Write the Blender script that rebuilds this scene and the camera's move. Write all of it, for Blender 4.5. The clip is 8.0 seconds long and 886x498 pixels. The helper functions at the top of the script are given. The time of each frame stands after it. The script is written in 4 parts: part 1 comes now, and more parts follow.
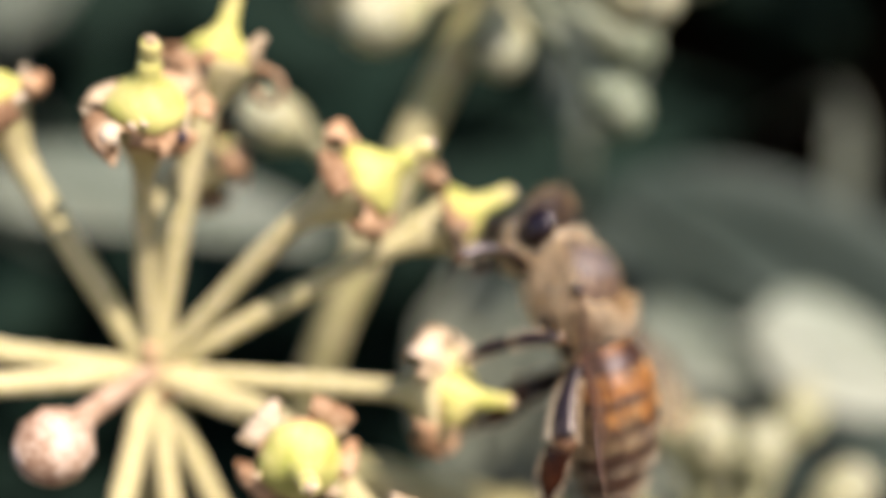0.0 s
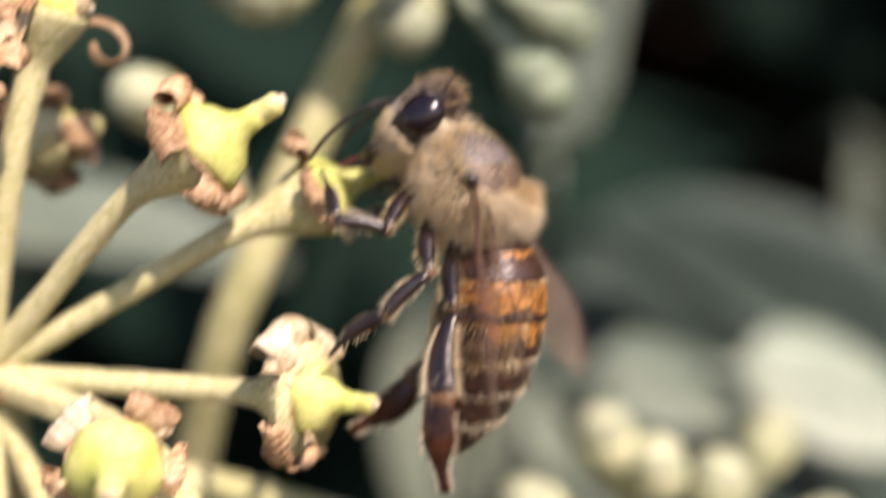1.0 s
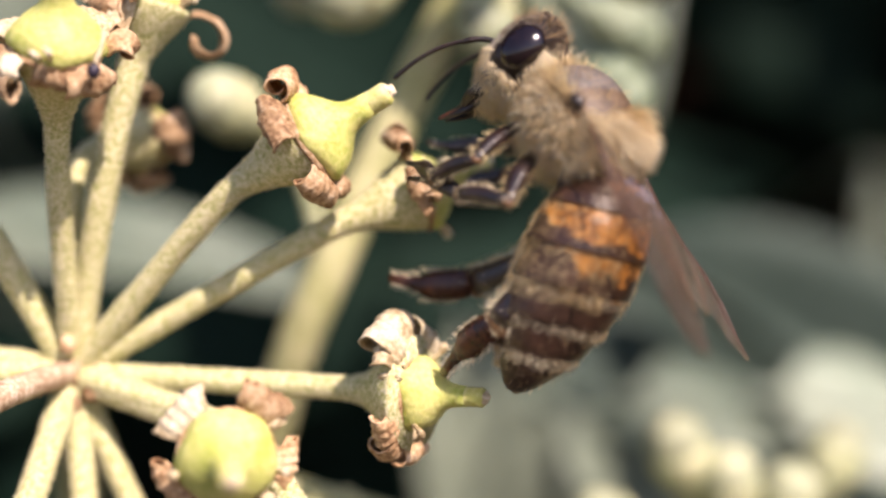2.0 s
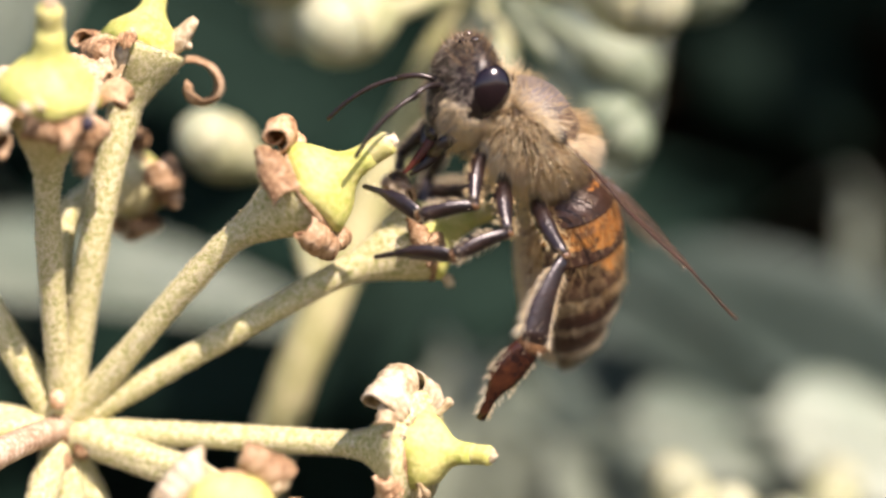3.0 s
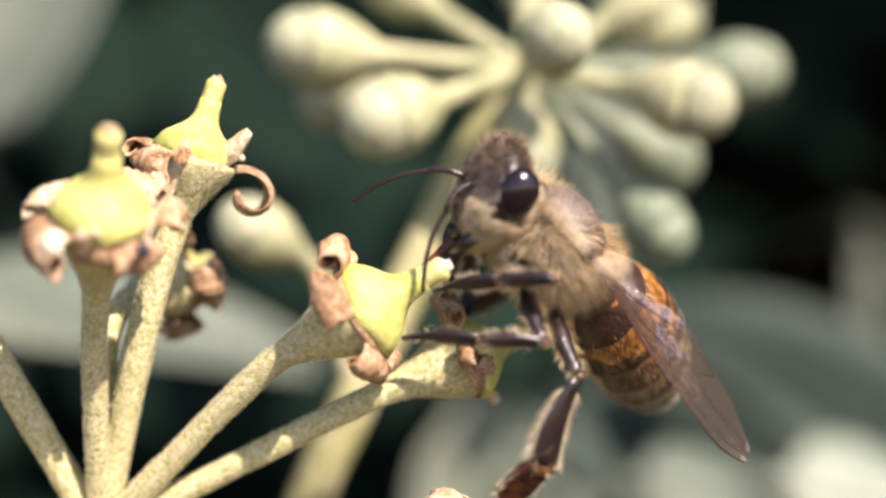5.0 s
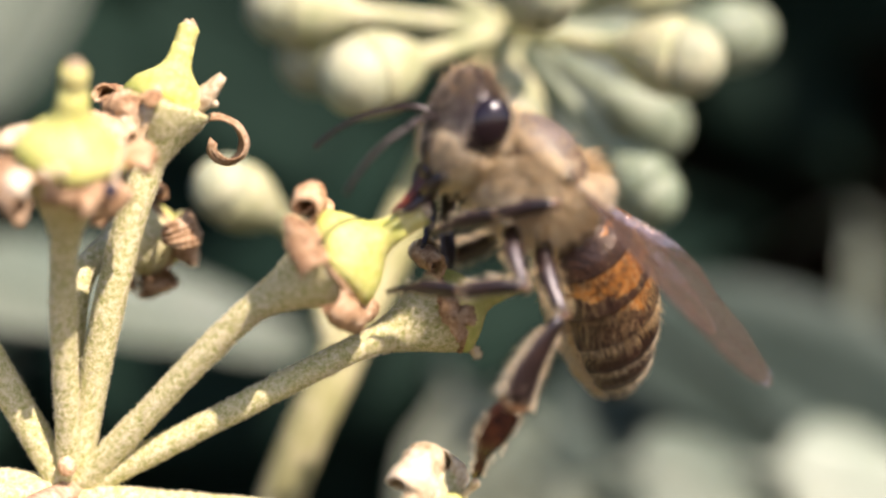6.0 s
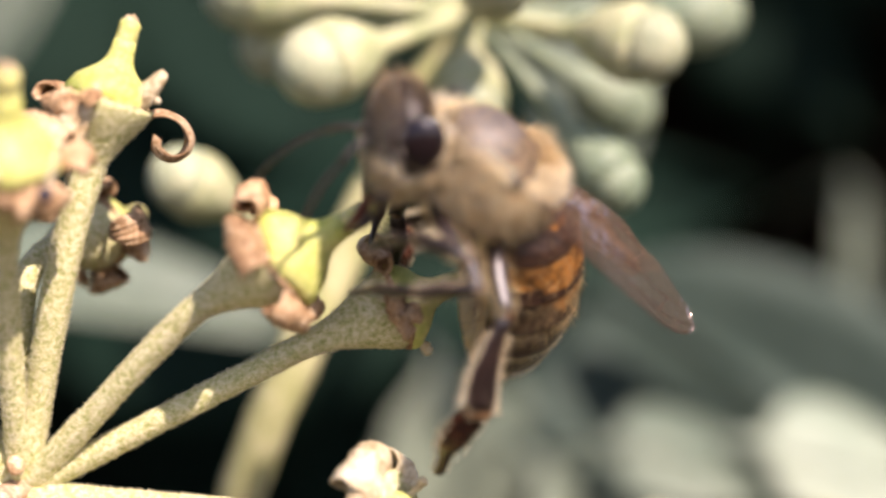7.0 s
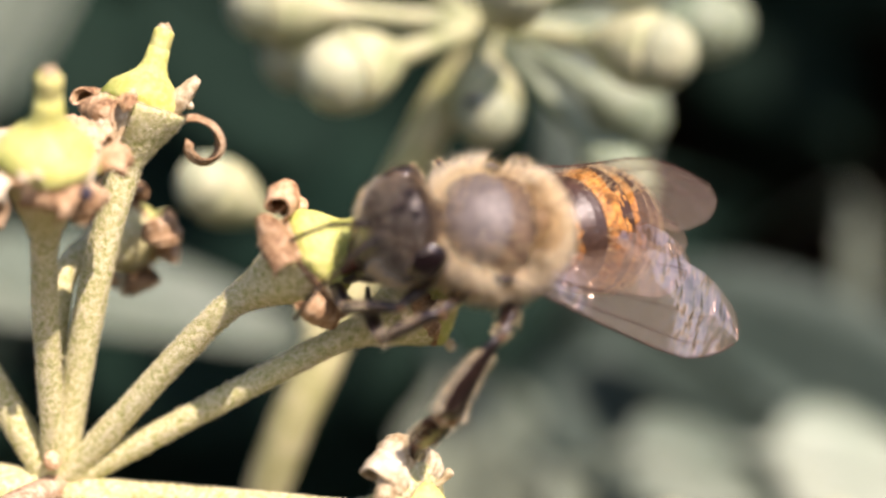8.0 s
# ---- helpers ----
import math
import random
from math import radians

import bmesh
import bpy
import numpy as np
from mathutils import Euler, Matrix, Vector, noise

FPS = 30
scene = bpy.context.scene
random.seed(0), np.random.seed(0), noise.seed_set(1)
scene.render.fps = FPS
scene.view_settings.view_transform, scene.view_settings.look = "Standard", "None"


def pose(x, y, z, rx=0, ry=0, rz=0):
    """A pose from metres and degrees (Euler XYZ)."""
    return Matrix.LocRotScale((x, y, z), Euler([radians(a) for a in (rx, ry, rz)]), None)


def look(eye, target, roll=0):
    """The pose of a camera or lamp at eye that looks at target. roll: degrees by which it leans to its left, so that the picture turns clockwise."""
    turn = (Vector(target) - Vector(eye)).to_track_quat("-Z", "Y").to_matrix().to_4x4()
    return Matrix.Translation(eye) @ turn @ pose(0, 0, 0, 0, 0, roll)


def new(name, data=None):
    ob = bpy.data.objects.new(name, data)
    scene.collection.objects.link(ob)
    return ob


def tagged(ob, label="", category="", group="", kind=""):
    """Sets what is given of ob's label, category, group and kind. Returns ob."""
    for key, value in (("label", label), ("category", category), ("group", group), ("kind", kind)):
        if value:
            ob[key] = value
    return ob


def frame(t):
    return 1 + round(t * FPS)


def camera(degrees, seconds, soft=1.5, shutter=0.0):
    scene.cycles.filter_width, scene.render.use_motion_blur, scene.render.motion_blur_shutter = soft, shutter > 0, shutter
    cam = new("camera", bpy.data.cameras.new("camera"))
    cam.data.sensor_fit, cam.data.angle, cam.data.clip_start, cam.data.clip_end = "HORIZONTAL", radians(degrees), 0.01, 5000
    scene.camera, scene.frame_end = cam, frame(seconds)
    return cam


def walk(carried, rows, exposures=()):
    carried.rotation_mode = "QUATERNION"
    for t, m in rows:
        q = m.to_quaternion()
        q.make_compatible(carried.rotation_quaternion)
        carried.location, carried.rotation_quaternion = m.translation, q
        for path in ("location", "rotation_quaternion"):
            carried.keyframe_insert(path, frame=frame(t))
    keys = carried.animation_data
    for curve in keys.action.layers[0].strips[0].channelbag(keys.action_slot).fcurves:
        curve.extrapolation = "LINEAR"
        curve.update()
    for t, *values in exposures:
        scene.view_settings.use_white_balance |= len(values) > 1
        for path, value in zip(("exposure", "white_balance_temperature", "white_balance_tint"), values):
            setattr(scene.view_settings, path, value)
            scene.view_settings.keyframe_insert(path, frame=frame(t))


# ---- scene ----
# ---- camera ----
# The place is built in millimetres round a point 1.2 m above the ground: MM turns them into metres.
MM, BASE = 0.001, Vector((0, 0, 1.2))
cam = camera(36.0, 8.0, 2.5, 0.5)
cam.data.dof.use_dof = True
cam.data.dof.focus_distance = 46.0 * MM
cam.data.dof.aperture_fstop = 17.5
cam.data.dof.aperture_blades = 0
# seconds, then right, ahead, up in mm, yaw, pitch, roll in degrees
ROWS = [
    (0.0, -0.852, -55.579, 0.723, 0.244, -4.663, 1.315),
    (0.1, -0.342, -54.453, -0.804, 0.222, -3.873, 1.184),
    (0.2, 0.168, -53.327, -2.331, 0.202, -3.272, 1.053),
    (0.3, 0.678, -52.202, -3.857, 0.427, -2.248, 0.923),
    (0.4, 1.188, -51.076, -5.384, 0.313, -1.761, 0.792),
    (0.5, 1.698, -49.950, -6.911, 0.748, -0.185, 0.661),
    (0.6, 2.593, -49.503, -6.225, 1.361, -0.615, 0.799),
    (0.7, 3.488, -49.056, -5.538, 1.087, 0.033, 0.936),
    (0.8, 4.383, -48.609, -4.852, 0.739, 1.209, 1.074),
    (0.9, 5.278, -48.162, -4.165, 0.968, 0.914, 1.211),
    (1.0, 6.173, -47.715, -3.479, 2.674, -1.508, 1.349),
    (1.1, 5.346, -47.556, -3.985, 3.029, -2.061, 1.160),
    (1.2, 4.518, -47.396, -4.490, 3.117, -0.751, 0.971),
    (2.3, 1.191, -47.467, -5.624, 0.788, 0.853, 0.962),
    (2.5, 1.653, -46.729, -4.789, 0.565, 0.672, 0.701),
    (3.0, 0.188, -46.230, -3.881, 0.120, 0.928, 1.527),
    (3.5, -0.021, -46.187, -2.444, -0.166, 0.671, 0.336),
    (4.0, -0.632, -46.231, -0.801, -0.053, 0.181, -0.032),
    (4.5, 0.000, -46.165, 0.000, 0.000, 0.000, 0.000),
    (5.0, -1.915, -45.767, 0.929, -0.376, 0.167, -0.296),
    (5.2, -1.665, -45.618, -0.214, -0.459, 0.180, 0.246),
    (6.3, -1.020, -44.254, -1.361, -0.512, 0.985, -0.192),
    (6.5, -0.466, -44.450, -1.223, -0.433, -0.035, -0.007),
    (6.7, 0.028, -44.275, -0.738, -1.504, 0.438, 0.086),
    (6.9, 0.523, -44.100, -0.253, -0.724, -0.620, 0.179),
    (7.0, 0.770, -44.012, -0.010, -0.091, -0.961, 0.225),
    (7.1, 0.352, -43.945, -0.881, 0.095, 0.038, 0.324),
    (7.2, -0.065, -43.878, -1.752, -0.394, 0.789, 0.422),
    (7.3, -0.483, -43.810, -2.622, -0.932, 0.726, 0.521),
    (7.4, -0.900, -43.743, -3.493, -1.594, 0.793, 0.619),
    (7.5, -1.318, -43.676, -4.364, -1.207, 0.669, 0.718),
    (7.6, -1.062, -44.044, -3.669, -0.256, -0.167, 0.684),
    (7.7, -0.807, -44.412, -2.975, 0.129, -0.741, 0.650),
    (7.8, -0.551, -44.780, -2.280, 0.237, -0.179, 0.615),
    (7.9, -0.296, -45.148, -1.586, -0.336, 0.647, 0.581),
    (8.0, -0.040, -45.516, -0.891, -0.083, 0.100, 0.547),
]


def eye(x, y, z, yaw, pitch, roll):
    return pose(x * MM, y * MM, BASE.z + z * MM, 0, 0, yaw) @ pose(0, 0, 0, pitch) @ pose(0, 0, 0, 0, roll) @ pose(0, 0, 0, 90)


walk(cam, [(row[0], eye(*row[1:])) for row in ROWS], [(0.0, 0.64, 6400, 29), (0.5, 0.88, 6400, 29), (1.0, 0.78, 6400, 29), (2.5, 0.86, 6400, 29), (4.5, 0.98, 6400, 29), (6.5, 0.96, 6400, 29), (8.0, 0.86, 6400, 29)])

# ---- light ----
TO_SUN = Vector((0.41, -0.61, 0.68)).normalized()
world = bpy.data.worlds.new("world")
scene.world = world
world.use_nodes = True
sky = world.node_tree.nodes.new("ShaderNodeTexSky")
sky.sky_type, sky.sun_disc = "NISHITA", False
sky.sun_elevation = math.asin(TO_SUN.z)
sky.sun_rotation = math.atan2(TO_SUN.x, TO_SUN.y)
backdrop_node = world.node_tree.nodes["Background"]
backdrop_node.inputs["Strength"].default_value = 0.094
world.node_tree.links.new(sky.outputs["Color"], backdrop_node.inputs["Color"])
sun = new("sun", bpy.data.lights.new("sun", "SUN"))
sun.data.energy, sun.data.angle, sun.data.color = 4.8, radians(0.6), (1.0, 0.885, 0.71)
sun.matrix_world = look(TO_SUN, (0, 0, 0))


# ---- materials ----
def surface(name, colours, scale=900.0, rough=0.55, bump=0.3, fine=6.0, spec=0.4, sss=0.0, through_light=0.0, stretch=(1, 1, 1), stops=(0.38, 0.62), coat=0.0, per_object=0.0):
    """Two colours mixed by coarse and fine noise, with relief of the same grain. scale: grains a metre."""
    m = bpy.data.materials.new(name)
    m.use_nodes = True
    n, link = m.node_tree.nodes, m.node_tree.links.new
    b = n["Principled BSDF"]
    where, fit_to = n.new("ShaderNodeTexCoord"), n.new("ShaderNodeMapping")
    fit_to.inputs["Scale"].default_value = stretch
    link(where.outputs["Object"], fit_to.inputs["Vector"])
    coarse, grain = n.new("ShaderNodeTexNoise"), n.new("ShaderNodeTexNoise")
    for node, s, detail in ((coarse, scale, 4.0), (grain, scale * fine, 5.0)):
        node.inputs["Scale"].default_value = s
        node.inputs["Detail"].default_value = detail
        link(fit_to.outputs["Vector"], node.inputs["Vector"])
    both = n.new("ShaderNodeMath")
    both.operation = "MULTIPLY_ADD"
    both.inputs[1].default_value, both.inputs[2].default_value = 0.45, 0.0
    link(grain.outputs["Fac"], both.inputs[0])
    total = n.new("ShaderNodeMath")
    total.operation = "MULTIPLY_ADD"
    total.inputs[1].default_value = 0.55
    link(coarse.outputs["Fac"], total.inputs[0])
    link(both.outputs[0], total.inputs[2])
    ramp = n.new("ShaderNodeValToRGB")
    ramp.color_ramp.elements[0].position, ramp.color_ramp.elements[1].position = stops
    ramp.color_ramp.elements[0].color, ramp.color_ramp.elements[1].color = (*colours[0], 1), (*colours[-1], 1)
    if len(colours) == 3:
        ramp.color_ramp.elements.new(sum(stops) / 2).color = (*colours[1], 1)
    link(total.outputs[0], ramp.inputs["Fac"])
    colour = ramp.outputs["Color"]
    if per_object:
        info, tint = n.new("ShaderNodeObjectInfo"), n.new("ShaderNodeHueSaturation")
        span = n.new("ShaderNodeMapRange")
        span.inputs["To Min"].default_value, span.inputs["To Max"].default_value = 1 - per_object, 1 + per_object
        link(info.outputs["Random"], span.inputs["Value"])
        link(span.outputs["Result"], tint.inputs["Value"])
        link(colour, tint.inputs["Color"])
        colour = tint.outputs["Color"]
    link(colour, b.inputs["Base Color"])
    b.inputs["Roughness"].default_value = rough
    b.inputs["Specular IOR Level"].default_value = spec
    b.inputs["Coat Weight"].default_value = coat
    if sss:
        b.inputs["Subsurface Weight"].default_value = sss
        b.inputs["Subsurface Radius"].default_value = (0.0009, 0.0008, 0.0004)
        b.inputs["Subsurface Scale"].default_value = 1.0
    if bump:
        relief = n.new("ShaderNodeBump")
        relief.inputs["Strength"].default_value = bump
        relief.inputs["Distance"].default_value = 0.3 / scale
        link(total.outputs[0], relief.inputs["Height"])
        link(relief.outputs["Normal"], b.inputs["Normal"])
    if through_light:
        leafy, mix = n.new("ShaderNodeBsdfTranslucent"), n.new("ShaderNodeMixShader")
        mix.inputs["Fac"].default_value = through_light
        link(colour, leafy.inputs["Color"])
        link(b.outputs["BSDF"], mix.inputs[1])
        link(leafy.outputs["BSDF"], mix.inputs[2])
        link(mix.outputs["Shader"], n["Material Output"].inputs["Surface"])
    return m


def membrane(name):
    """Clear brownish insect wing: mostly see-through, with a shiny, rippled surface."""
    m = bpy.data.materials.new(name)
    m.use_nodes = True
    n, link = m.node_tree.nodes, m.node_tree.links.new
    n.remove(n["Principled BSDF"])
    clear, skin, gloss = n.new("ShaderNodeBsdfTransparent"), n.new("ShaderNodeBsdfTranslucent"), n.new("ShaderNodeBsdfGlossy")
    clear.inputs["Color"].default_value = (0.90, 0.85, 0.78, 1)
    skin.inputs["Color"].default_value = (0.66, 0.57, 0.46, 1)
    gloss.inputs["Color"].default_value = (0.78, 0.60, 0.50, 1)
    gloss.inputs["Roughness"].default_value = 0.12
    where, ripple, relief = n.new("ShaderNodeTexCoord"), n.new("ShaderNodeTexNoise"), n.new("ShaderNodeBump")
    ripple.inputs["Scale"].default_value = 1900
    relief.inputs["Strength"].default_value, relief.inputs["Distance"].default_value = 0.5, 0.0004
    along = n.new("ShaderNodeMapping")
    along.inputs["Scale"].default_value = (1.3, 0.45, 1.0)
    link(where.outputs["Object"], along.inputs["Vector"])
    link(along.outputs["Vector"], ripple.inputs["Vector"])
    link(ripple.outputs["Fac"], relief.inputs["Height"])
    link(relief.outputs["Normal"], gloss.inputs["Normal"])
    fresnel, first, second = n.new("ShaderNodeFresnel"), n.new("ShaderNodeMixShader"), n.new("ShaderNodeMixShader")
    fresnel.inputs["IOR"].default_value = 1.6
    first.inputs["Fac"].default_value = 0.17
    matt, film, half = n.new("ShaderNodeBsdfDiffuse"), n.new("ShaderNodeMixShader"), n.new("ShaderNodeMath")
    matt.inputs["Color"].default_value = (0.58, 0.44, 0.35, 1)
    film.inputs["Fac"].default_value = 0.5
    half.operation = "MULTIPLY"
    half.inputs[1].default_value = 0.42
    link(skin.outputs[0], film.inputs[1])
    link(matt.outputs[0], film.inputs[2])
    link(clear.outputs[0], first.inputs[1])
    link(film.outputs[0], first.inputs[2])
    link(fresnel.outputs[0], half.inputs[0])
    link(half.outputs[0], second.inputs["Fac"])
    link(first.outputs[0], second.inputs[1])
    link(gloss.outputs[0], second.inputs[2])
    link(second.outputs[0], n["Material Output"].inputs["Surface"])
    return m


STALK = surface("felted_stalk", ((0.28, 0.31, 0.09), (0.52, 0.50, 0.24), (0.70, 0.66, 0.43)), 5200, 0.85, 0.9, 3, 0.15, stops=(0.36, 0.60))
FELT = surface("stalk_scurf", ((0.52, 0.49, 0.28), (0.74, 0.69, 0.49)), 3000, 0.85, 0.3, 4, 0.15)
DISC = surface("nectar_disc", ((0.40, 0.45, 0.09), (0.64, 0.62, 0.23)), 700, 0.55, 0.3, 7, 0.3, sss=0.25)
STYLE = surface("style", ((0.50, 0.50, 0.13), (0.66, 0.62, 0.30)), 900, 0.5, 0.3, 6, 0.3, sss=0.2)
PETAL = surface("withered_petal", ((0.20, 0.105, 0.05), (0.46, 0.295, 0.155), (0.68, 0.51, 0.33)), 1100, 0.65, 0.5, 6, 0.25, through_light=0.12, per_object=0.25)
PALE = surface("dry_pale_petal", ((0.36, 0.265, 0.14), (0.60, 0.50, 0.32), (0.80, 0.73, 0.55)), 1000, 0.65, 0.6, 5, 0.3, through_light=0.15)
ANTHER = surface("anther", ((0.012, 0.012, 0.02), (0.04, 0.03, 0.05)), 3000, 0.4, 0.3)
BUD = surface("bud_cup", ((0.27, 0.31, 0.155), (0.49, 0.485, 0.295)), 700, 0.6, 0.35, 7, 0.3, sss=0.1, per_object=0.12)
BUDCAP = surface("bud_cap", ((0.25, 0.295, 0.185), (0.44, 0.445, 0.285)), 600, 0.55, 0.3, 8, 0.35, sss=0.1, per_object=0.15)
# Darker bud copy: partial shade is put into its greyish green.
SHADEBUD = surface("bud_in_shade", ((0.14, 0.19, 0.12), (0.27, 0.315, 0.21)), 500, 0.5, 0.3, 8, 0.4, sss=0.1)
PEDUNCLE = surface("green_peduncle", ((0.29, 0.30, 0.12), (0.49, 0.465, 0.26)), 700, 0.7, 0.4, 6, 0.25)
SHELL = surface("dark_cuticle", ((0.008, 0.005, 0.004), (0.032, 0.018, 0.013)), 1500, 0.28, 0.25, 6, 0.6)
SCUTUM = surface("scutum", ((0.066, 0.056, 0.050), (0.165, 0.138, 0.12)), 2500, 0.5, 0.5, 5, 0.6)
LEG = surface("leg_cuticle", ((0.005, 0.003, 0.003), (0.022, 0.011, 0.008)), 1200, 0.3, 0.25, 6, 0.75)
JOINT = surface("leg_joint", ((0.06, 0.028, 0.012), (0.20, 0.11, 0.05)), 1500, 0.35, 0.3)
RED = surface("red_mouthpart", ((0.06, 0.014, 0.009), (0.15, 0.036, 0.018)), 1500, 0.3, 0.2, 6, 0.5)
EYE = surface("compound_eye", ((0.004, 0.002, 0.003), (0.012, 0.006, 0.007)), 6000, 0.14, 0.15, 4, 0.5, coat=0.2)
ORANGE = surface("orange_tergite", ((0.11, 0.048, 0.013), (0.40, 0.175, 0.036), (0.62, 0.31, 0.075)), 600, 0.30, 0.25, 7, 0.5, stops=(0.42, 0.62))
DARKBAND = surface("dark_tergite", ((0.022, 0.011, 0.007), (0.065, 0.033, 0.02)), 1100, 0.35, 0.3, 6, 0.5)
BELLY = surface("belly", ((0.13, 0.065, 0.03), (0.30, 0.18, 0.095)), 900, 0.5, 0.3)
GOLD = surface("golden_hair", ((0.62, 0.44, 0.19), (0.95, 0.82, 0.51)), 600, 0.5, 0, 6, 0.4, through_light=0.3)
ASH = surface("pale_hair", ((0.83, 0.69, 0.43), (0.98, 0.92, 0.71)), 600, 0.55, 0, 6, 0.4, through_light=0.32)
BROWNHAIR = surface("brown_hair", ((0.035, 0.022, 0.014), (0.105, 0.068, 0.04)), 600, 0.55, 0, 6, 0.4)
SKIN = surface("thorax_skin", ((0.05, 0.032, 0.02), (0.15, 0.10, 0.06)), 1500, 0.5, 0.4)
HEADSKIN = surface("head_skin", ((0.006, 0.004, 0.0035), (0.030, 0.020, 0.015)), 2200, 0.30, 0.35, 5, 0.5)
FRUIT = surface("withered_fruit", ((0.28, 0.17, 0.10), (0.46, 0.34, 0.23), (0.66, 0.56, 0.44)), 900, 0.7, 0.5)
SILVER = surface("silver_hair", ((0.52, 0.46, 0.37), (0.82, 0.76, 0.65)), 600, 0.5, 0, 6, 0.45, through_light=0.35)
UMBER = surface("umber_hair", ((0.34, 0.21, 0.09), (0.74, 0.57, 0.33)), 600, 0.5, 0, 6, 0.4, through_light=0.25)
AMBER = surface("amber_cuticle", ((0.012, 0.005, 0.004), (0.070, 0.024, 0.010)), 1000, 0.2, 0.25, 6, 0.4)
WING = membrane("wing_membrane")
VEIN = surface("wing_vein", ((0.025, 0.011, 0.007), (0.07, 0.03, 0.018)), 1500, 0.4, 0.1)
# Ivy leaf copy with the shade behind the flowers put into its colour.
LEAFSHADE = surface("ivy_leaf_shade", ((0.005, 0.014, 0.010), (0.011, 0.028, 0.019)), 60, 0.7, 0.25, 9, 0.06, through_light=0.05)
# Lighter copies of the ivy leaf: sunlight is put into both colours.
LEAFLIT = surface("ivy_leaf_greyish_lit", ((0.10, 0.14, 0.105), (0.21, 0.245, 0.18)), 45, 0.5, 0.25, 9, 0.4, through_light=0.1)
LEAFSUN = surface("ivy_leaf_sunlit", ((0.20, 0.26, 0.19), (0.36, 0.40, 0.31)), 45, 0.5, 0.25, 9, 0.4, through_light=0.1)
# Middle ivy leaf copy, with half shade put into its colour.
LEAFHALF = surface("ivy_leaf_half_shade", ((0.029, 0.050, 0.040), (0.060, 0.086, 0.069)), 60, 0.6, 0.25, 9, 0.18, through_light=0.08)
TWIG = surface("twig_bark", ((0.02, 0.014, 0.009), (0.055, 0.042, 0.026)), 250, 0.85, 0.7)
SOIL = surface("soil", ((0.03, 0.022, 0.015), (0.08, 0.06, 0.04)), 18, 0.95, 0.8)
# Near-black colour stands for deep shade in the gap behind the ivy.
SHADEWALL = surface("wall_gap_shade", ((0.009, 0.006, 0.004), (0.022, 0.014, 0.009)), 30, 0.95, 0.6, 6, 0.1)


# ---- mesh tools, all in millimetres ----
def V(*p):
    return Vector(p)


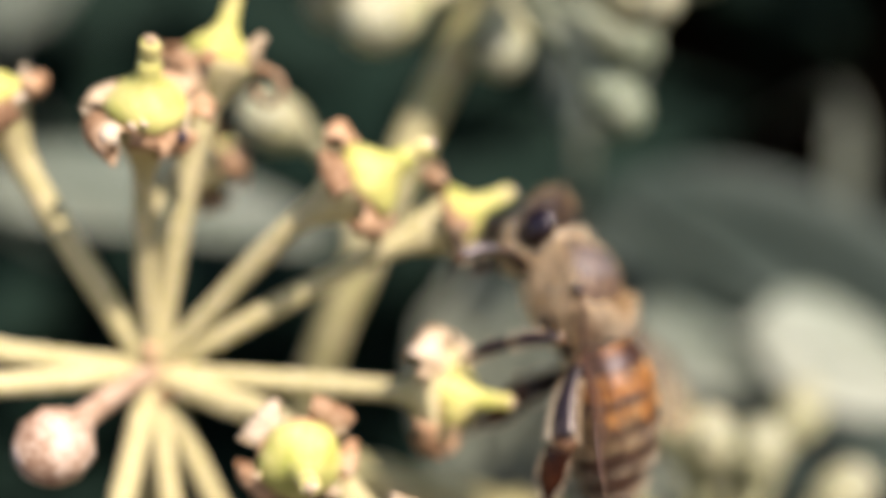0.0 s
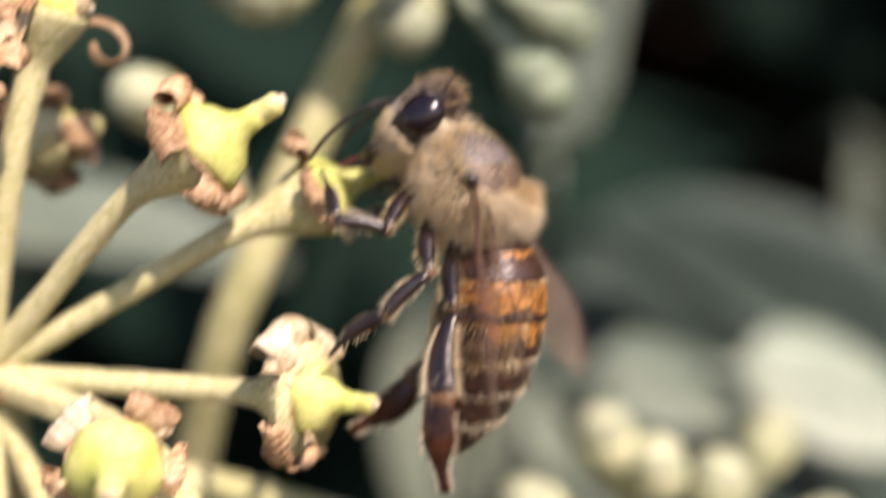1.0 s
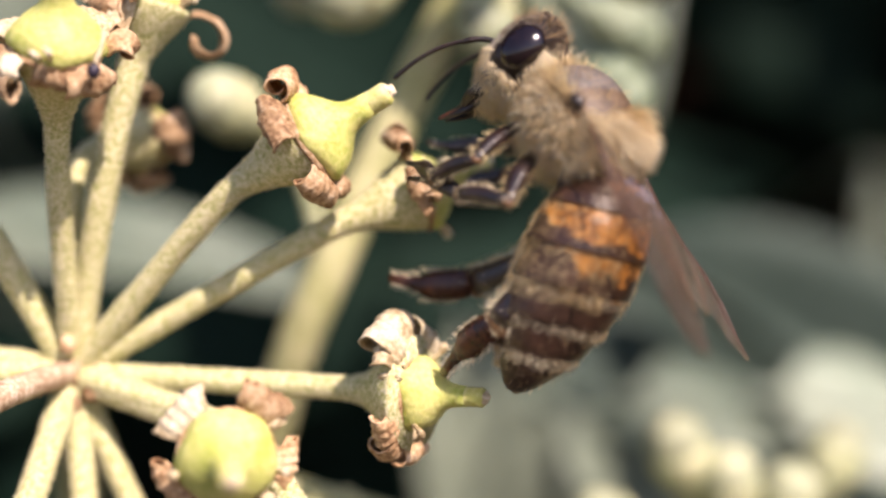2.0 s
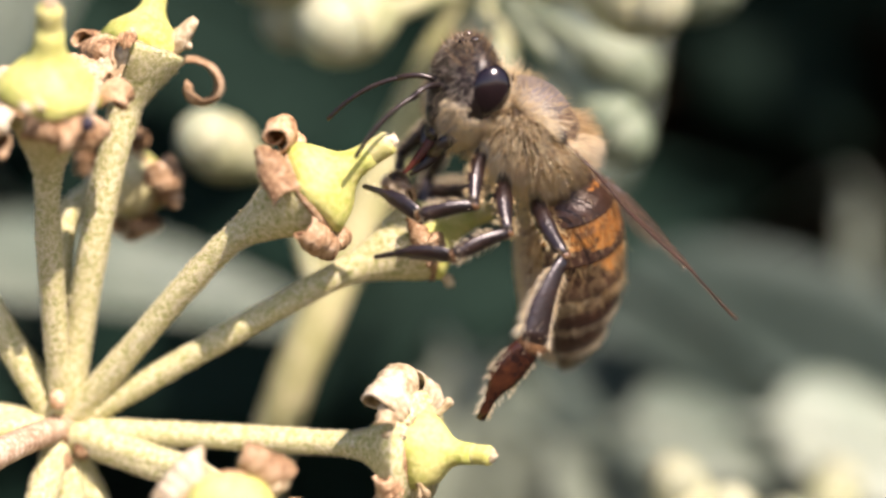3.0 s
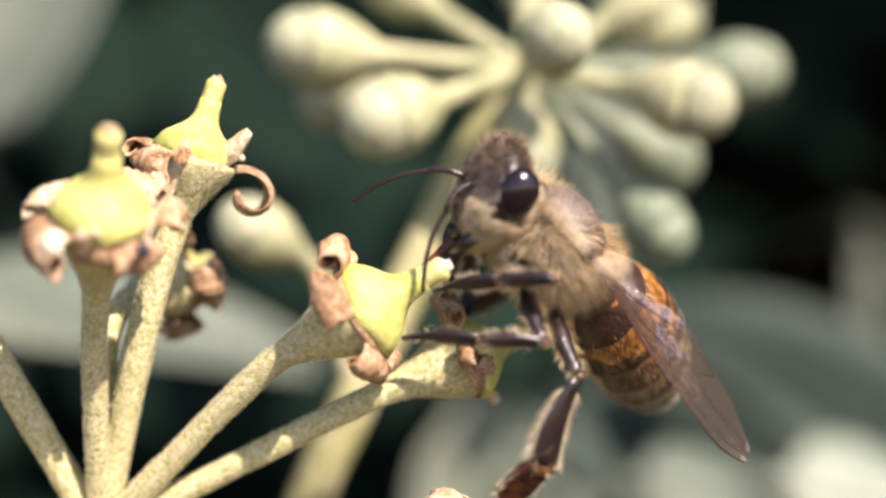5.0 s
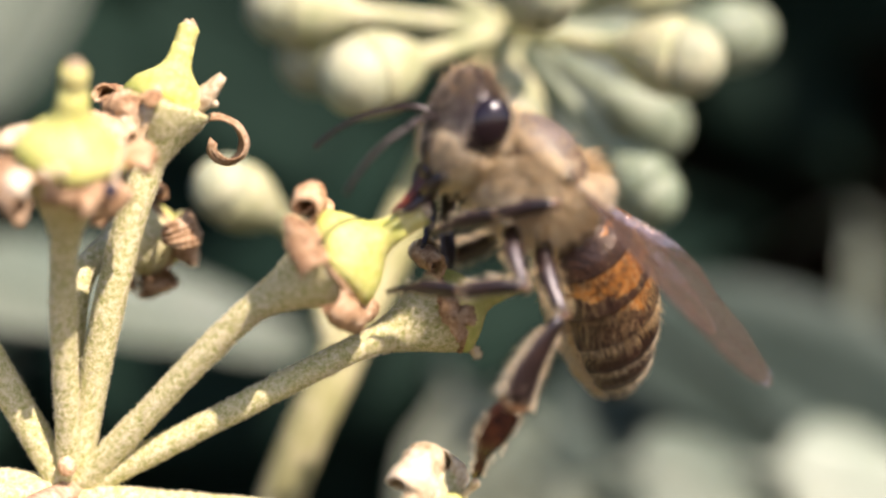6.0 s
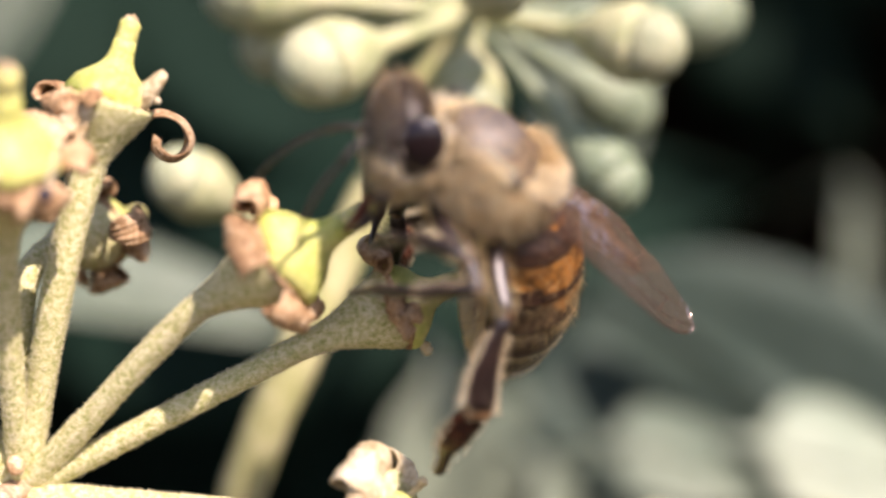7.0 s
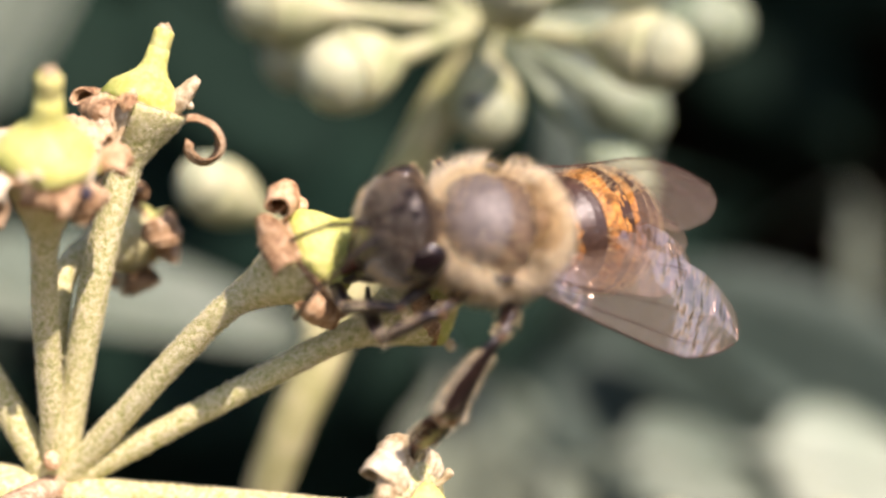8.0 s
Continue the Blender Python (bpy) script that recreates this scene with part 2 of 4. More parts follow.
class Geo:
    """Vertices, faces and a material index for each face."""

    def __init__(self):
        self.v, self.f, self.k = [], [], []

    def face(self, ids, k=0):
        self.f.append(ids)
        self.k.append(k)

    def tube(self, path, radii, n=10, k=0, flat=1.0, side=None, wob=0.0, seed=0, ends=True):
        """A tapered tube along a path. flat: thickness across `side`."""
        path = [Vector(p) for p in path]
        rnd = random.Random(seed)
        up = Vector(side) if side else None
        rings = []
        for i, p in enumerate(path):
            d = (path[min(i + 1, len(path) - 1)] - path[max(i - 1, 0)]).normalized()
            if up is None:
                up = d.orthogonal().normalized()
            up = (up - d * up.dot(d)).normalized()
            across = d.cross(up)
            ring = []
            for j in range(n):
                a = 2 * math.pi * j / n
                r = radii[i] * (1 + wob * (rnd.random() - 0.5))
                self.v.append(p + up * (math.cos(a) * r * flat) + across * (math.sin(a) * r))
                ring.append(len(self.v) - 1)
            rings.append(ring)
        for a, b in zip(rings, rings[1:]):
            for j in range(n):
                self.face((a[j], a[(j + 1) % n], b[(j + 1) % n], b[j]), k)
        if ends:
            self.face(tuple(reversed(rings[0])), k)
            self.face(tuple(rings[-1]), k)
        return self

    def ball(self, c, r, nu=20, nv=12, k=0, turn=None, shape=None):
        """An ellipsoid; shape(unit vector) may return a factor for the radius."""
        c, start = Vector(c), len(self.v)
        for i in range(nv + 1):
            th = math.pi * i / nv
            for j in range(nu):
                ph = 2 * math.pi * j / nu
                u = Vector((math.sin(th) * math.cos(ph), math.sin(th) * math.sin(ph), math.cos(th)))
                s = shape(u) if shape else 1.0
                p = Vector((u.x * r[0] * s, u.y * r[1] * s, u.z * r[2] * s))
                self.v.append(c + (turn @ p if turn else p))
        for i in range(nv):
            for j in range(nu):
                a, b = start + i * nu + j, start + i * nu + (j + 1) % nu
                self.face((a, a + nu, b + nu, b), k)
        return self

    def lathe(self, base, axis, profile, n=16, k=0, shape=None):
        """Profile rows: distance along the axis, radius. shape(angle, row) may return a factor."""
        axis = Vector(axis).normalized()
        x = axis.orthogonal().normalized()
        y = axis.cross(x)
        base, rings = Vector(base), []
        for i, (h, r) in enumerate(profile):
            ring = []
            for j in range(n):
                a = 2 * math.pi * j / n
                s = shape(a, i) if shape else 1.0
                self.v.append(base + axis * h + (x * math.cos(a) + y * math.sin(a)) * (r * s))
                ring.append(len(self.v) - 1)
            rings.append(ring)
        for a, b in zip(rings, rings[1:]):
            for j in range(n):
                self.face((a[j], a[(j + 1) % n], b[(j + 1) % n], b[j]), k)
        self.face(tuple(reversed(rings[0])), k)
        self.face(tuple(rings[-1]), k)
        return self

    def sheet(self, grid, thick, k=0):
        """A closed slab from a grid of points with a thickness."""
        nr, nc = len(grid), len(grid[0])
        start = len(self.v)
        for side in (0, 1):
            for i in range(nr):
                for j in range(nc):
                    du = grid[min(i + 1, nr - 1)][j] - grid[max(i - 1, 0)][j]
                    dv = grid[i][min(j + 1, nc - 1)] - grid[i][max(j - 1, 0)]
                    nrm = du.cross(dv)
                    nrm = nrm.normalized() if nrm.length > 1e-9 else V(0, 0, 1)
                    self.v.append(grid[i][j] - nrm * (thick * side))
        top = lambda i, j: start + i * nc + j
        low = lambda i, j: start + nr * nc + i * nc + j
        for i in range(nr - 1):
            for j in range(nc - 1):
                self.face((top(i, j), top(i + 1, j), top(i + 1, j + 1), top(i, j + 1)), k)
                self.face((low(i, j), low(i, j + 1), low(i + 1, j + 1), low(i + 1, j)), k)
        for i in range(nr - 1):
            self.face((top(i, 0), low(i, 0), low(i + 1, 0), top(i + 1, 0)), k)
            self.face((top(i, nc - 1), top(i + 1, nc - 1), low(i + 1, nc - 1), low(i, nc - 1)), k)
        for j in range(nc - 1):
            self.face((top(0, j), top(0, j + 1), low(0, j + 1), low(0, j)), k)
            self.face((top(nr - 1, j), low(nr - 1, j), low(nr - 1, j + 1), top(nr - 1, j + 1)), k)
        return self

    def hair(self, p, d, length, width=0.022, bend=None, k=0):
        """One three-sided hair, bent once on its way."""
        d = Vector(d).normalized()
        a = d.orthogonal().normalized() * width
        b = d.cross(a).normalized() * width
        mid = p + d * (length * 0.5)
        tip = mid + ((d + (bend or V(0, 0, 0))).normalized()) * (length * 0.5)
        s = len(self.v)
        self.v += [p + a, p - a * 0.5 + b * 0.87, p - a * 0.5 - b * 0.87, mid + a * 0.7, mid - a * 0.35 + b * 0.6, mid - a * 0.35 - b * 0.6, tip]
        for j in range(3):
            q = (j + 1) % 3
            self.face((s + j, s + q, s + 3 + q, s + 3 + j), k)
            self.face((s + 3 + j, s + 3 + q, s + 6), k)
        return self


def part(name, geo, material, parent=None, label="", at=(0, 0, 0), kind=""):
    """One mesh object from a Geo, under a thing or a part."""
    me = bpy.data.meshes.new(name)
    me.from_pydata([tuple(c * MM for c in p) for p in geo.v], [], geo.f)
    mats = material if isinstance(material, (list, tuple)) else [material]
    for m in mats:
        me.materials.append(m)
    me.polygons.foreach_set("material_index", geo.k)
    me.polygons.foreach_set("use_smooth", [True] * len(geo.f))
    me.update()
    ob = new(name, me)
    ob.location = Vector(at) * MM
    if parent:
        ob.parent = parent
    return tagged(ob, label, kind=kind)


def thing(name, at, label, category, group="", kind=""):
    """An Empty at a thing's base, for its parts."""
    ob = new(name)
    ob.empty_display_size = 0.002
    ob.location = BASE + Vector(at) * MM
    return tagged(ob, label, category, group, kind)


def curve(a, b, c, d, n):
    """Points of a cubic Bezier."""
    a, b, c, d = Vector(a), Vector(b), Vector(c), Vector(d)
    out = []
    for i in range(n + 1):
        t = i / n
        out.append(a * (1 - t) ** 3 + b * (3 * t * (1 - t) ** 2) + c * (3 * t * t * (1 - t)) + d * t ** 3)
    return out
# ---- the place: ground and a wall added behind the ivy, shade in its colour ----
def slab(name, lo, hi, material, label, category, cuts=1):
    g = Geo()
    xs = [lo[0], hi[0]]
    for x in xs:
        for y in (lo[1], hi[1]):
            for z in (lo[2], hi[2]):
                g.v.append(V(x, y, z) / MM)
    for ids in ((0, 1, 3, 2), (4, 6, 7, 5), (0, 4, 5, 1), (2, 3, 7, 6), (0, 2, 6, 4), (1, 5, 7, 3)):
        g.face(ids)
    ob = part(name, g, material, None, label, kind="structure")
    for p in ob.data.polygons:
        p.use_smooth = False
    ob["category"] = category
    return ob


slab("ground", (-60, -60, -0.3), (60, 60, 0.0), SOIL, "bare dark brown soil under the ivy", "ground")
slab("wall_back", (-1.3, 0.46, 0.0), (1.3, 0.70, 2.3), SHADEWALL, "wall added behind the ivy, coloured near-black for the shaded gap", "wall")


# ---- ivy leaves ----
def leaf_grid(length, width, seed, rows=16, cols=9, cup=0.12, droop=0.12):
    """An entire, ovate ivy leaf along +x, its face towards +z."""
    rnd = random.Random(seed)
    a, b = rnd.uniform(0, 6), rnd.uniform(0.6, 1.4)
    grid = []
    for i in range(rows + 1):
        s = i / rows
        half = width * 0.5 * (math.sin(math.pi * min(1, s ** 0.62 * 0.98 + 0.02)) ** 0.8) * (1 - 0.25 * s)
        line = []
        for j in range(cols + 1):
            q = 2 * j / cols - 1
            vein = 0.012 * length * math.cos(9 * math.pi * (s - 0.35 * abs(q))) * (1 - abs(q))
            z = cup * abs(q) ** 1.6 * half - droop * length * s * s + 0.03 * length * math.sin(a + 5 * s * b + 2 * q) + vein * 0.5
            line.append(V(s * length, q * half, z))
        grid.append(line)
    return grid


def facing(direction, normal):
    x = Vector(direction).normalized()
    n = Vector(normal)
    z = (n - x * n.dot(x)).normalized()
    y = z.cross(x)
    return Matrix((x, y, z)).transposed()


def ivy_leaf(base, direction, normal, length, width, material, label, seed):
    leaf = thing("ivy_leaf", base, label, "leaf", "ivy leaves")
    turn = facing(direction, normal)
    g = Geo()
    grid = [[turn @ p for p in line] for line in leaf_grid(length, width, seed)]
    g.sheet(grid, 0.35)
    part("blade", g, material, leaf)
    mid = [turn @ (p[len(p) // 2] * 0.5 + p[(len(p) - 1) // 2] * 0.5 + V(0, 0, 0.12)) for p in leaf_grid(length, width, seed)]
    part("midrib", Geo().tube(mid, [0.45 * (1 - i / len(mid)) + 0.1 for i in range(len(mid))], 6), material, leaf)
    back = turn @ V(-1, 0, -0.35)
    part("petiole", Geo().tube(curve((0, 0, 0), back * 3, back * 4 + V(0, 8, -2), back * 5 + V(0, 40, -8), 8), [0.6] * 9, 7), material, leaf)
    return leaf


LEAVES = [
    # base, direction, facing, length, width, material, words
    ((8, 62, -10.5), (0.95, 0.05, -0.36), (-0.35, -0.85, 0.22), 62, 30, LEAFHALF, "green glossy ivy leaf coloured dark for half shade"),
    ((-36, 46, -1.6), (1, 0.1, -0.10), (0, -0.55, 0.8), 27, 13, LEAFLIT, "greyish green ivy leaf lit by the sun"),
    ((0.5, 58, -10.5), (0.25, 0.1, -1), (0.2, -0.8, 0.5), 38, 16, LEAFLIT, "greyish green ivy leaf hanging down"),
    ((12.3, 48, -14.8), (1, 0, -0.2), (0.1, -0.6, 0.8), 16, 10, LEAFLIT, "small greyish green ivy leaf in the sun"),
    # added narrow leaf that makes the lighter band along the broad one
    ((13, 57, -5), (0.88, 0.05, -0.5), (0.45, -0.30, 0.85), 36, 8, LEAFHALF, "narrow greyish ivy leaf edge-on, added for a lighter band"),
    ((43, 95, 3), (0.05, 0, -1), (0.05, -0.95, 0.0), 17, 3.6, LEAFLIT, "narrow pale ivy leaf in the shade"),
    ((22.5, 48, -14.8), (1, 0, -0.3), (0.1, -0.6, 0.8), 21, 12, LEAFSUN, "ivy leaf with sunlight put into its pale colour"),
    ((7.5, 50, -16.5), (0.7, 0, -0.8), (0.1, -0.6, 0.8), 16, 9, LEAFLIT, "small ivy leaf, pale in the sun"),
    # the next two have shade put into their colour
    ((-26, 80, 26), (0.9, 0.1, -0.5), (-0.35, -0.9, 0.1), 46, 28, LEAFSHADE, "bluish green ivy leaf coloured dark for shade"),
    ((-42, 92, -4), (1, 0, 0.12), (-0.4, -0.88, 0.15), 76, 40, LEAFSHADE, "broad bluish green ivy leaf coloured dark for shade"),
    ((-41, 70, 10), (0.3, 0.2, 1), (-0.4, -0.9, 0.0), 40, 17, LEAFLIT, "greyish green ivy leaf beside the flowers"),
    ((9.3, 46, 0), (0.17, 0.1, 1), (-0.48, -0.85, -0.05), 34, 9.5, LEAFLIT, "greyish ivy leaf behind the flower buds"),
]
for i, (base, direction, normal, length, width, material, words) in enumerate(LEAVES):
    ivy_leaf(base, direction, normal, length, width, material, words, 40 + i)


def foliage(name, label, count, box, sizes, seed, material, gap=None, mesh=(7, 4)):
    """Many small ivy leaves as one mesh."""
    rnd, g = random.Random(seed), Geo()
    made = 0
    while made < count:
        p = V(*(rnd.uniform(*r) for r in box))
        a, b = p.x / (p.y + 46), p.z / (p.y + 46)
        made += 1
        if gap and gap[0] < a < gap[1] and gap[2] < b < gap[3]:
            continue
        size = rnd.uniform(*sizes)
        turn = facing((rnd.uniform(-1, 1), rnd.uniform(-0.5, 0.3), rnd.uniform(-1, 0.3)), (rnd.uniform(-0.5, 0.5), -1, rnd.uniform(0.2, 1.2)))
        grid = [[p + turn @ q for q in line] for line in leaf_grid(size, size * 0.7, rnd.random(), *mesh)]
        g.sheet(grid, 0.3)
    ob = part(name, g, material, None, label, BASE / MM, "stuff")
    ob["category"] = "foliage"
    return ob


GAP = (0.10, 0.52, -0.06, 0.42)
# All this foliage takes the leaf colour that already holds the shade.
foliage("ivy_foliage", "dense ivy foliage coloured dark for shade", 520, ((-330, 330), (130, 400), (-330, 330)), (35, 65), 5, LEAFSHADE, GAP)
foliage("ivy_foliage", "ivy leaves close behind the flowers, coloured dark for shade", 70, ((-100, 100), (100, 140), (-70, 60)), (30, 50), 9, LEAFSHADE, GAP)
# Unseen leaves overhead, added to keep the sun off the background.
foliage("ivy_foliage", "unseen overhanging ivy foliage added to shade the background", 760, ((-320, 480), (50, 440), (62, 230)), (40, 70), 6, LEAFSHADE)
foliage("ivy_foliage", "dense ivy covering the added wall, coloured dark for shade", 2600, ((-1150, 1150), (405, 455), (-1150, 1060)), (45, 80), 12, LEAFSHADE, GAP, (4, 3))
for x0, lean in ((-620, 60), (-210, -40), (160, 70), (540, -60)):
    climber = thing("climbing_ivy", (x0, 440, -1200), "old ivy plant with a brown woody trunk climbing the wall", "ivy plant", "climbing ivy plants")
    part("trunk", Geo().tube(curve((0, 0, 0), (lean, -8, 700), (-lean, 0, 1400), (lean, 0, 2200), 24), [16 - 0.5 * i for i in range(25)], 9, wob=0.2, seed=x0), TWIG, climber)
    for k in range(4):
        z0 = 1230 + 62 * k
        p0 = V(lean * 0.1, 0, z0)
        p1 = V((-x0) * 0.45 + 70 * (k - 1.5), -330 + 30 * k, z0 + 40)
        part("branch", Geo().tube(curve(p0, p0 + V(0, -90, 60), p1 + V(0, 120, 40), p1, 12), [5 - 0.3 * i for i in range(13)], 7, wob=0.2, seed=k), TWIG, climber)


# ---- ivy umbels ----
def petal(flower, rim, outward, axis, length, width, curl, seed, material, start=None):
    """A withered petal that reflexes from the rim and rolls up."""
    rnd = random.Random(seed)
    side = axis.cross(outward).normalized()
    rows, cols = 26, 22
    ang = radians(rnd.uniform(25, 75) if start is None else start)
    p, grid = Vector(rim), []
    for i in range(rows + 1):
        s = i / rows
        step = (outward * math.cos(ang) + axis * math.sin(ang))
        lift = (outward * -math.sin(ang) + axis * math.cos(ang))
        w = width * 0.5 * (0.85 + 0.35 * math.sin(math.pi * s)) * (1 - 0.45 * max(0, s - 0.7) / 0.3)
        line = []
        for j in range(cols + 1):
            q = 2 * j / cols - 1
            ridge = 0.026 * math.sin(15 * q + 1.6 * math.sin(4 * s + seed)) + 0.05 * math.sin(5 * q + seed) * s + 0.10 * noise.noise((1.6 * q + seed, 3.5 * s, seed)) + 0.05 * noise.noise((6 * q, 9 * s, seed))
            line.append(p + side * (q * w * (1 + 0.18 * noise.noise((q, 4 * s, seed + 9))) + 0.25 * s * math.sin(seed)) + lift * (ridge - 0.16 * q * q))
        grid.append(line)
        p = p + step * (length / rows)
        ang -= radians(curl) / rows * (0.55 + 0.9 * s)
    return part("petal", Geo().sheet(grid, 0.07), material, flower)


def ivy_flower(umbel, hub, centre, axis, seed, size, thin, bend=0.45, wide=1.0):
    """A spent ivy flower: felted stalk, cup, yellow disc with its style, withered petals, a few filaments."""
    rnd = random.Random(seed)
    axis = Vector(axis).normalized()
    hub, centre = Vector(hub), Vector(centre)
    cup = centre - axis * (2.9 * size)
    run = (cup - hub).length
    way = curve(V(0, 0, 0), (cup - hub) * 0.4, cup - hub - axis * (run * bend), cup - hub, 12)
    g = Geo()
    radii = [thin * (1.25 if i == 0 else 1.0) * (1 + 0.05 * rnd.uniform(-1, 1)) for i in range(13)]
    radii[-1] = thin * 1.12
    for h, r in ((0.5, 0.60), (1.0, 0.78), (1.6, 1.04), (2.2, 1.30), (2.6, 1.43), (2.85, 1.47)):
        way.append(cup - hub + axis * (h * size))
        radii.append(r * size * (1 + (wide - 1) * min(1.0, h / 2.2)))
    flower = part("flower", g.tube(way, radii, 18, wob=0.05, seed=seed), STALK, umbel)
    top = centre - hub
    five = lambda a, i: 1 + (0.05 * math.cos(5 * a + seed) + 0.17 * noise.noise((1.5 * math.cos(a), 1.5 * math.sin(a), seed + 0.7 * i))) * max(0, 1 - i / 6)
    part("disc", Geo().lathe(top - axis * 0.1, axis, [(h * size, r * size) for h, r in ((0, 1.44), (0.15, 1.52), (0.40, 1.48), (0.68, 1.32), (0.92, 1.08), (1.14, 0.82), (1.36, 0.61), (1.62, 0.49), (1.9, 0.44), (2.3, 0.41))], 24, shape=five), DISC, flower)
    collar = Geo()
    ring = [top + (axis.orthogonal().normalized() * math.cos(a) + axis.cross(axis.orthogonal().normalized()) * math.sin(a)) * (1.44 * size) - axis * (0.1 + 0.08 * noise.noise((2 * math.cos(a), 2 * math.sin(a), seed))) for a in (i * math.pi / 16 for i in range(33))]
    part("calyx", collar.tube(ring, [0.13 + 0.07 * noise.noise((i * 0.7, seed, 0)) for i in range(33)], 7, wob=0.25, seed=seed, ends=False), PETAL, flower, "ragged brown calyx rim")
    felt, rnd = Geo(), random.Random(seed + 300)
    for _ in range(4500):
        i = rnd.randrange(1, len(way) - 1)
        d = (way[i + 1] - way[i]).normalized()
        o = d.orthogonal().normalized()
        a = rnd.uniform(0, 6.283)
        nrm = o * math.cos(a) + d.cross(o) * math.sin(a)
        f = rnd.random()
        r = radii[i] + (radii[i + 1] - radii[i]) * f
        felt.hair(way[i].lerp(way[i + 1], f) + nrm * (r * 0.97), nrm + V(rnd.uniform(-1, 1), rnd.uniform(-1, 1), rnd.uniform(-1, 1)) * 0.6, rnd.uniform(0.05, 0.13), 0.013)
    part("felt", felt, FELT, flower, kind="stuff")
    tilt, rnd = axis, random.Random(seed + 600)
    part("style", Geo().lathe(top, tilt, [(h * size, r * size) for h, r in ((1.0, 0.30), (1.3, 0.36), (1.6, 0.415), (1.9, 0.40), (2.3, 0.395), (2.62, 0.39), (2.82, 0.40), (2.93, 0.33), (2.96, 0.15))], 14), STYLE, flower, "pale green style")
    part("stigma", Geo().ball(top + tilt * (2.9 * size), (0.27 * size,) * 3, 10, 6, shape=lambda u: 1 + 0.2 * math.sin(9 * u.x + 5 * u.z)), PALE, flower)
    x = axis.orthogonal().normalized()
    y = axis.cross(x)
    turn = rnd.uniform(0, 6.28)
    for i in range(0 if seed in SHOWN else 5):
        a = turn + i * 2 * math.pi / 5 + rnd.uniform(-0.12, 0.12)
        out = x * math.cos(a) + y * math.sin(a)
        petal(flower, top + out * (1.36 * size) - axis * 0.12, out, axis, rnd.uniform(2.5, 3.4) * size, rnd.uniform(1.5, 2.2) * size, rnd.uniform(330, 520), seed * 7 + i, PALE if rnd.random() < 0.2 else PETAL)
    for i in range(2 if seed in SHOWN else 4):
        a = turn + rnd.uniform(0, 6.28)
        out = x * math.cos(a) + y * math.sin(a)
        petal(flower, top + out * (1.40 * size) - axis * 0.05, out, axis, rnd.uniform(1.2, 1.9) * size, rnd.uniform(0.45, 0.8) * size, rnd.uniform(150, 420), seed * 11 + i, PALE if rnd.random() < 0.45 else PETAL)
    for i in range(rnd.choice((1, 2, 2, 3))):
        a = turn + rnd.uniform(0, 6.28)
        out = x * math.cos(a) + y * math.sin(a)
        p0 = top + out * (1.38 * size)
        tipp = p0 + out * rnd.uniform(0.3, 0.7) + axis * rnd.uniform(0.2, 0.8)
        stamen = Geo().tube(curve(p0, p0 + axis * 0.4, tipp - axis * 0.1, tipp, 6), [0.14, 0.13, 0.13, 0.14, 0.19, 0.22, 0.12], 7, flat=0.6)
        part("filament", stamen, PALE, flower, "whitish dried filament")
    for who, direction, material, start, curl, length, width in DRAPED:
        if who == seed:
            out = Vector(direction)
            out = (out - axis * out.dot(axis)).normalized()
            petal(flower, top + out * (1.42 * size * (0.5 + 0.5 * wide)) - axis * 0.08, out, axis, length, width, curl, seed * 13 + length, material, start)
    return flower


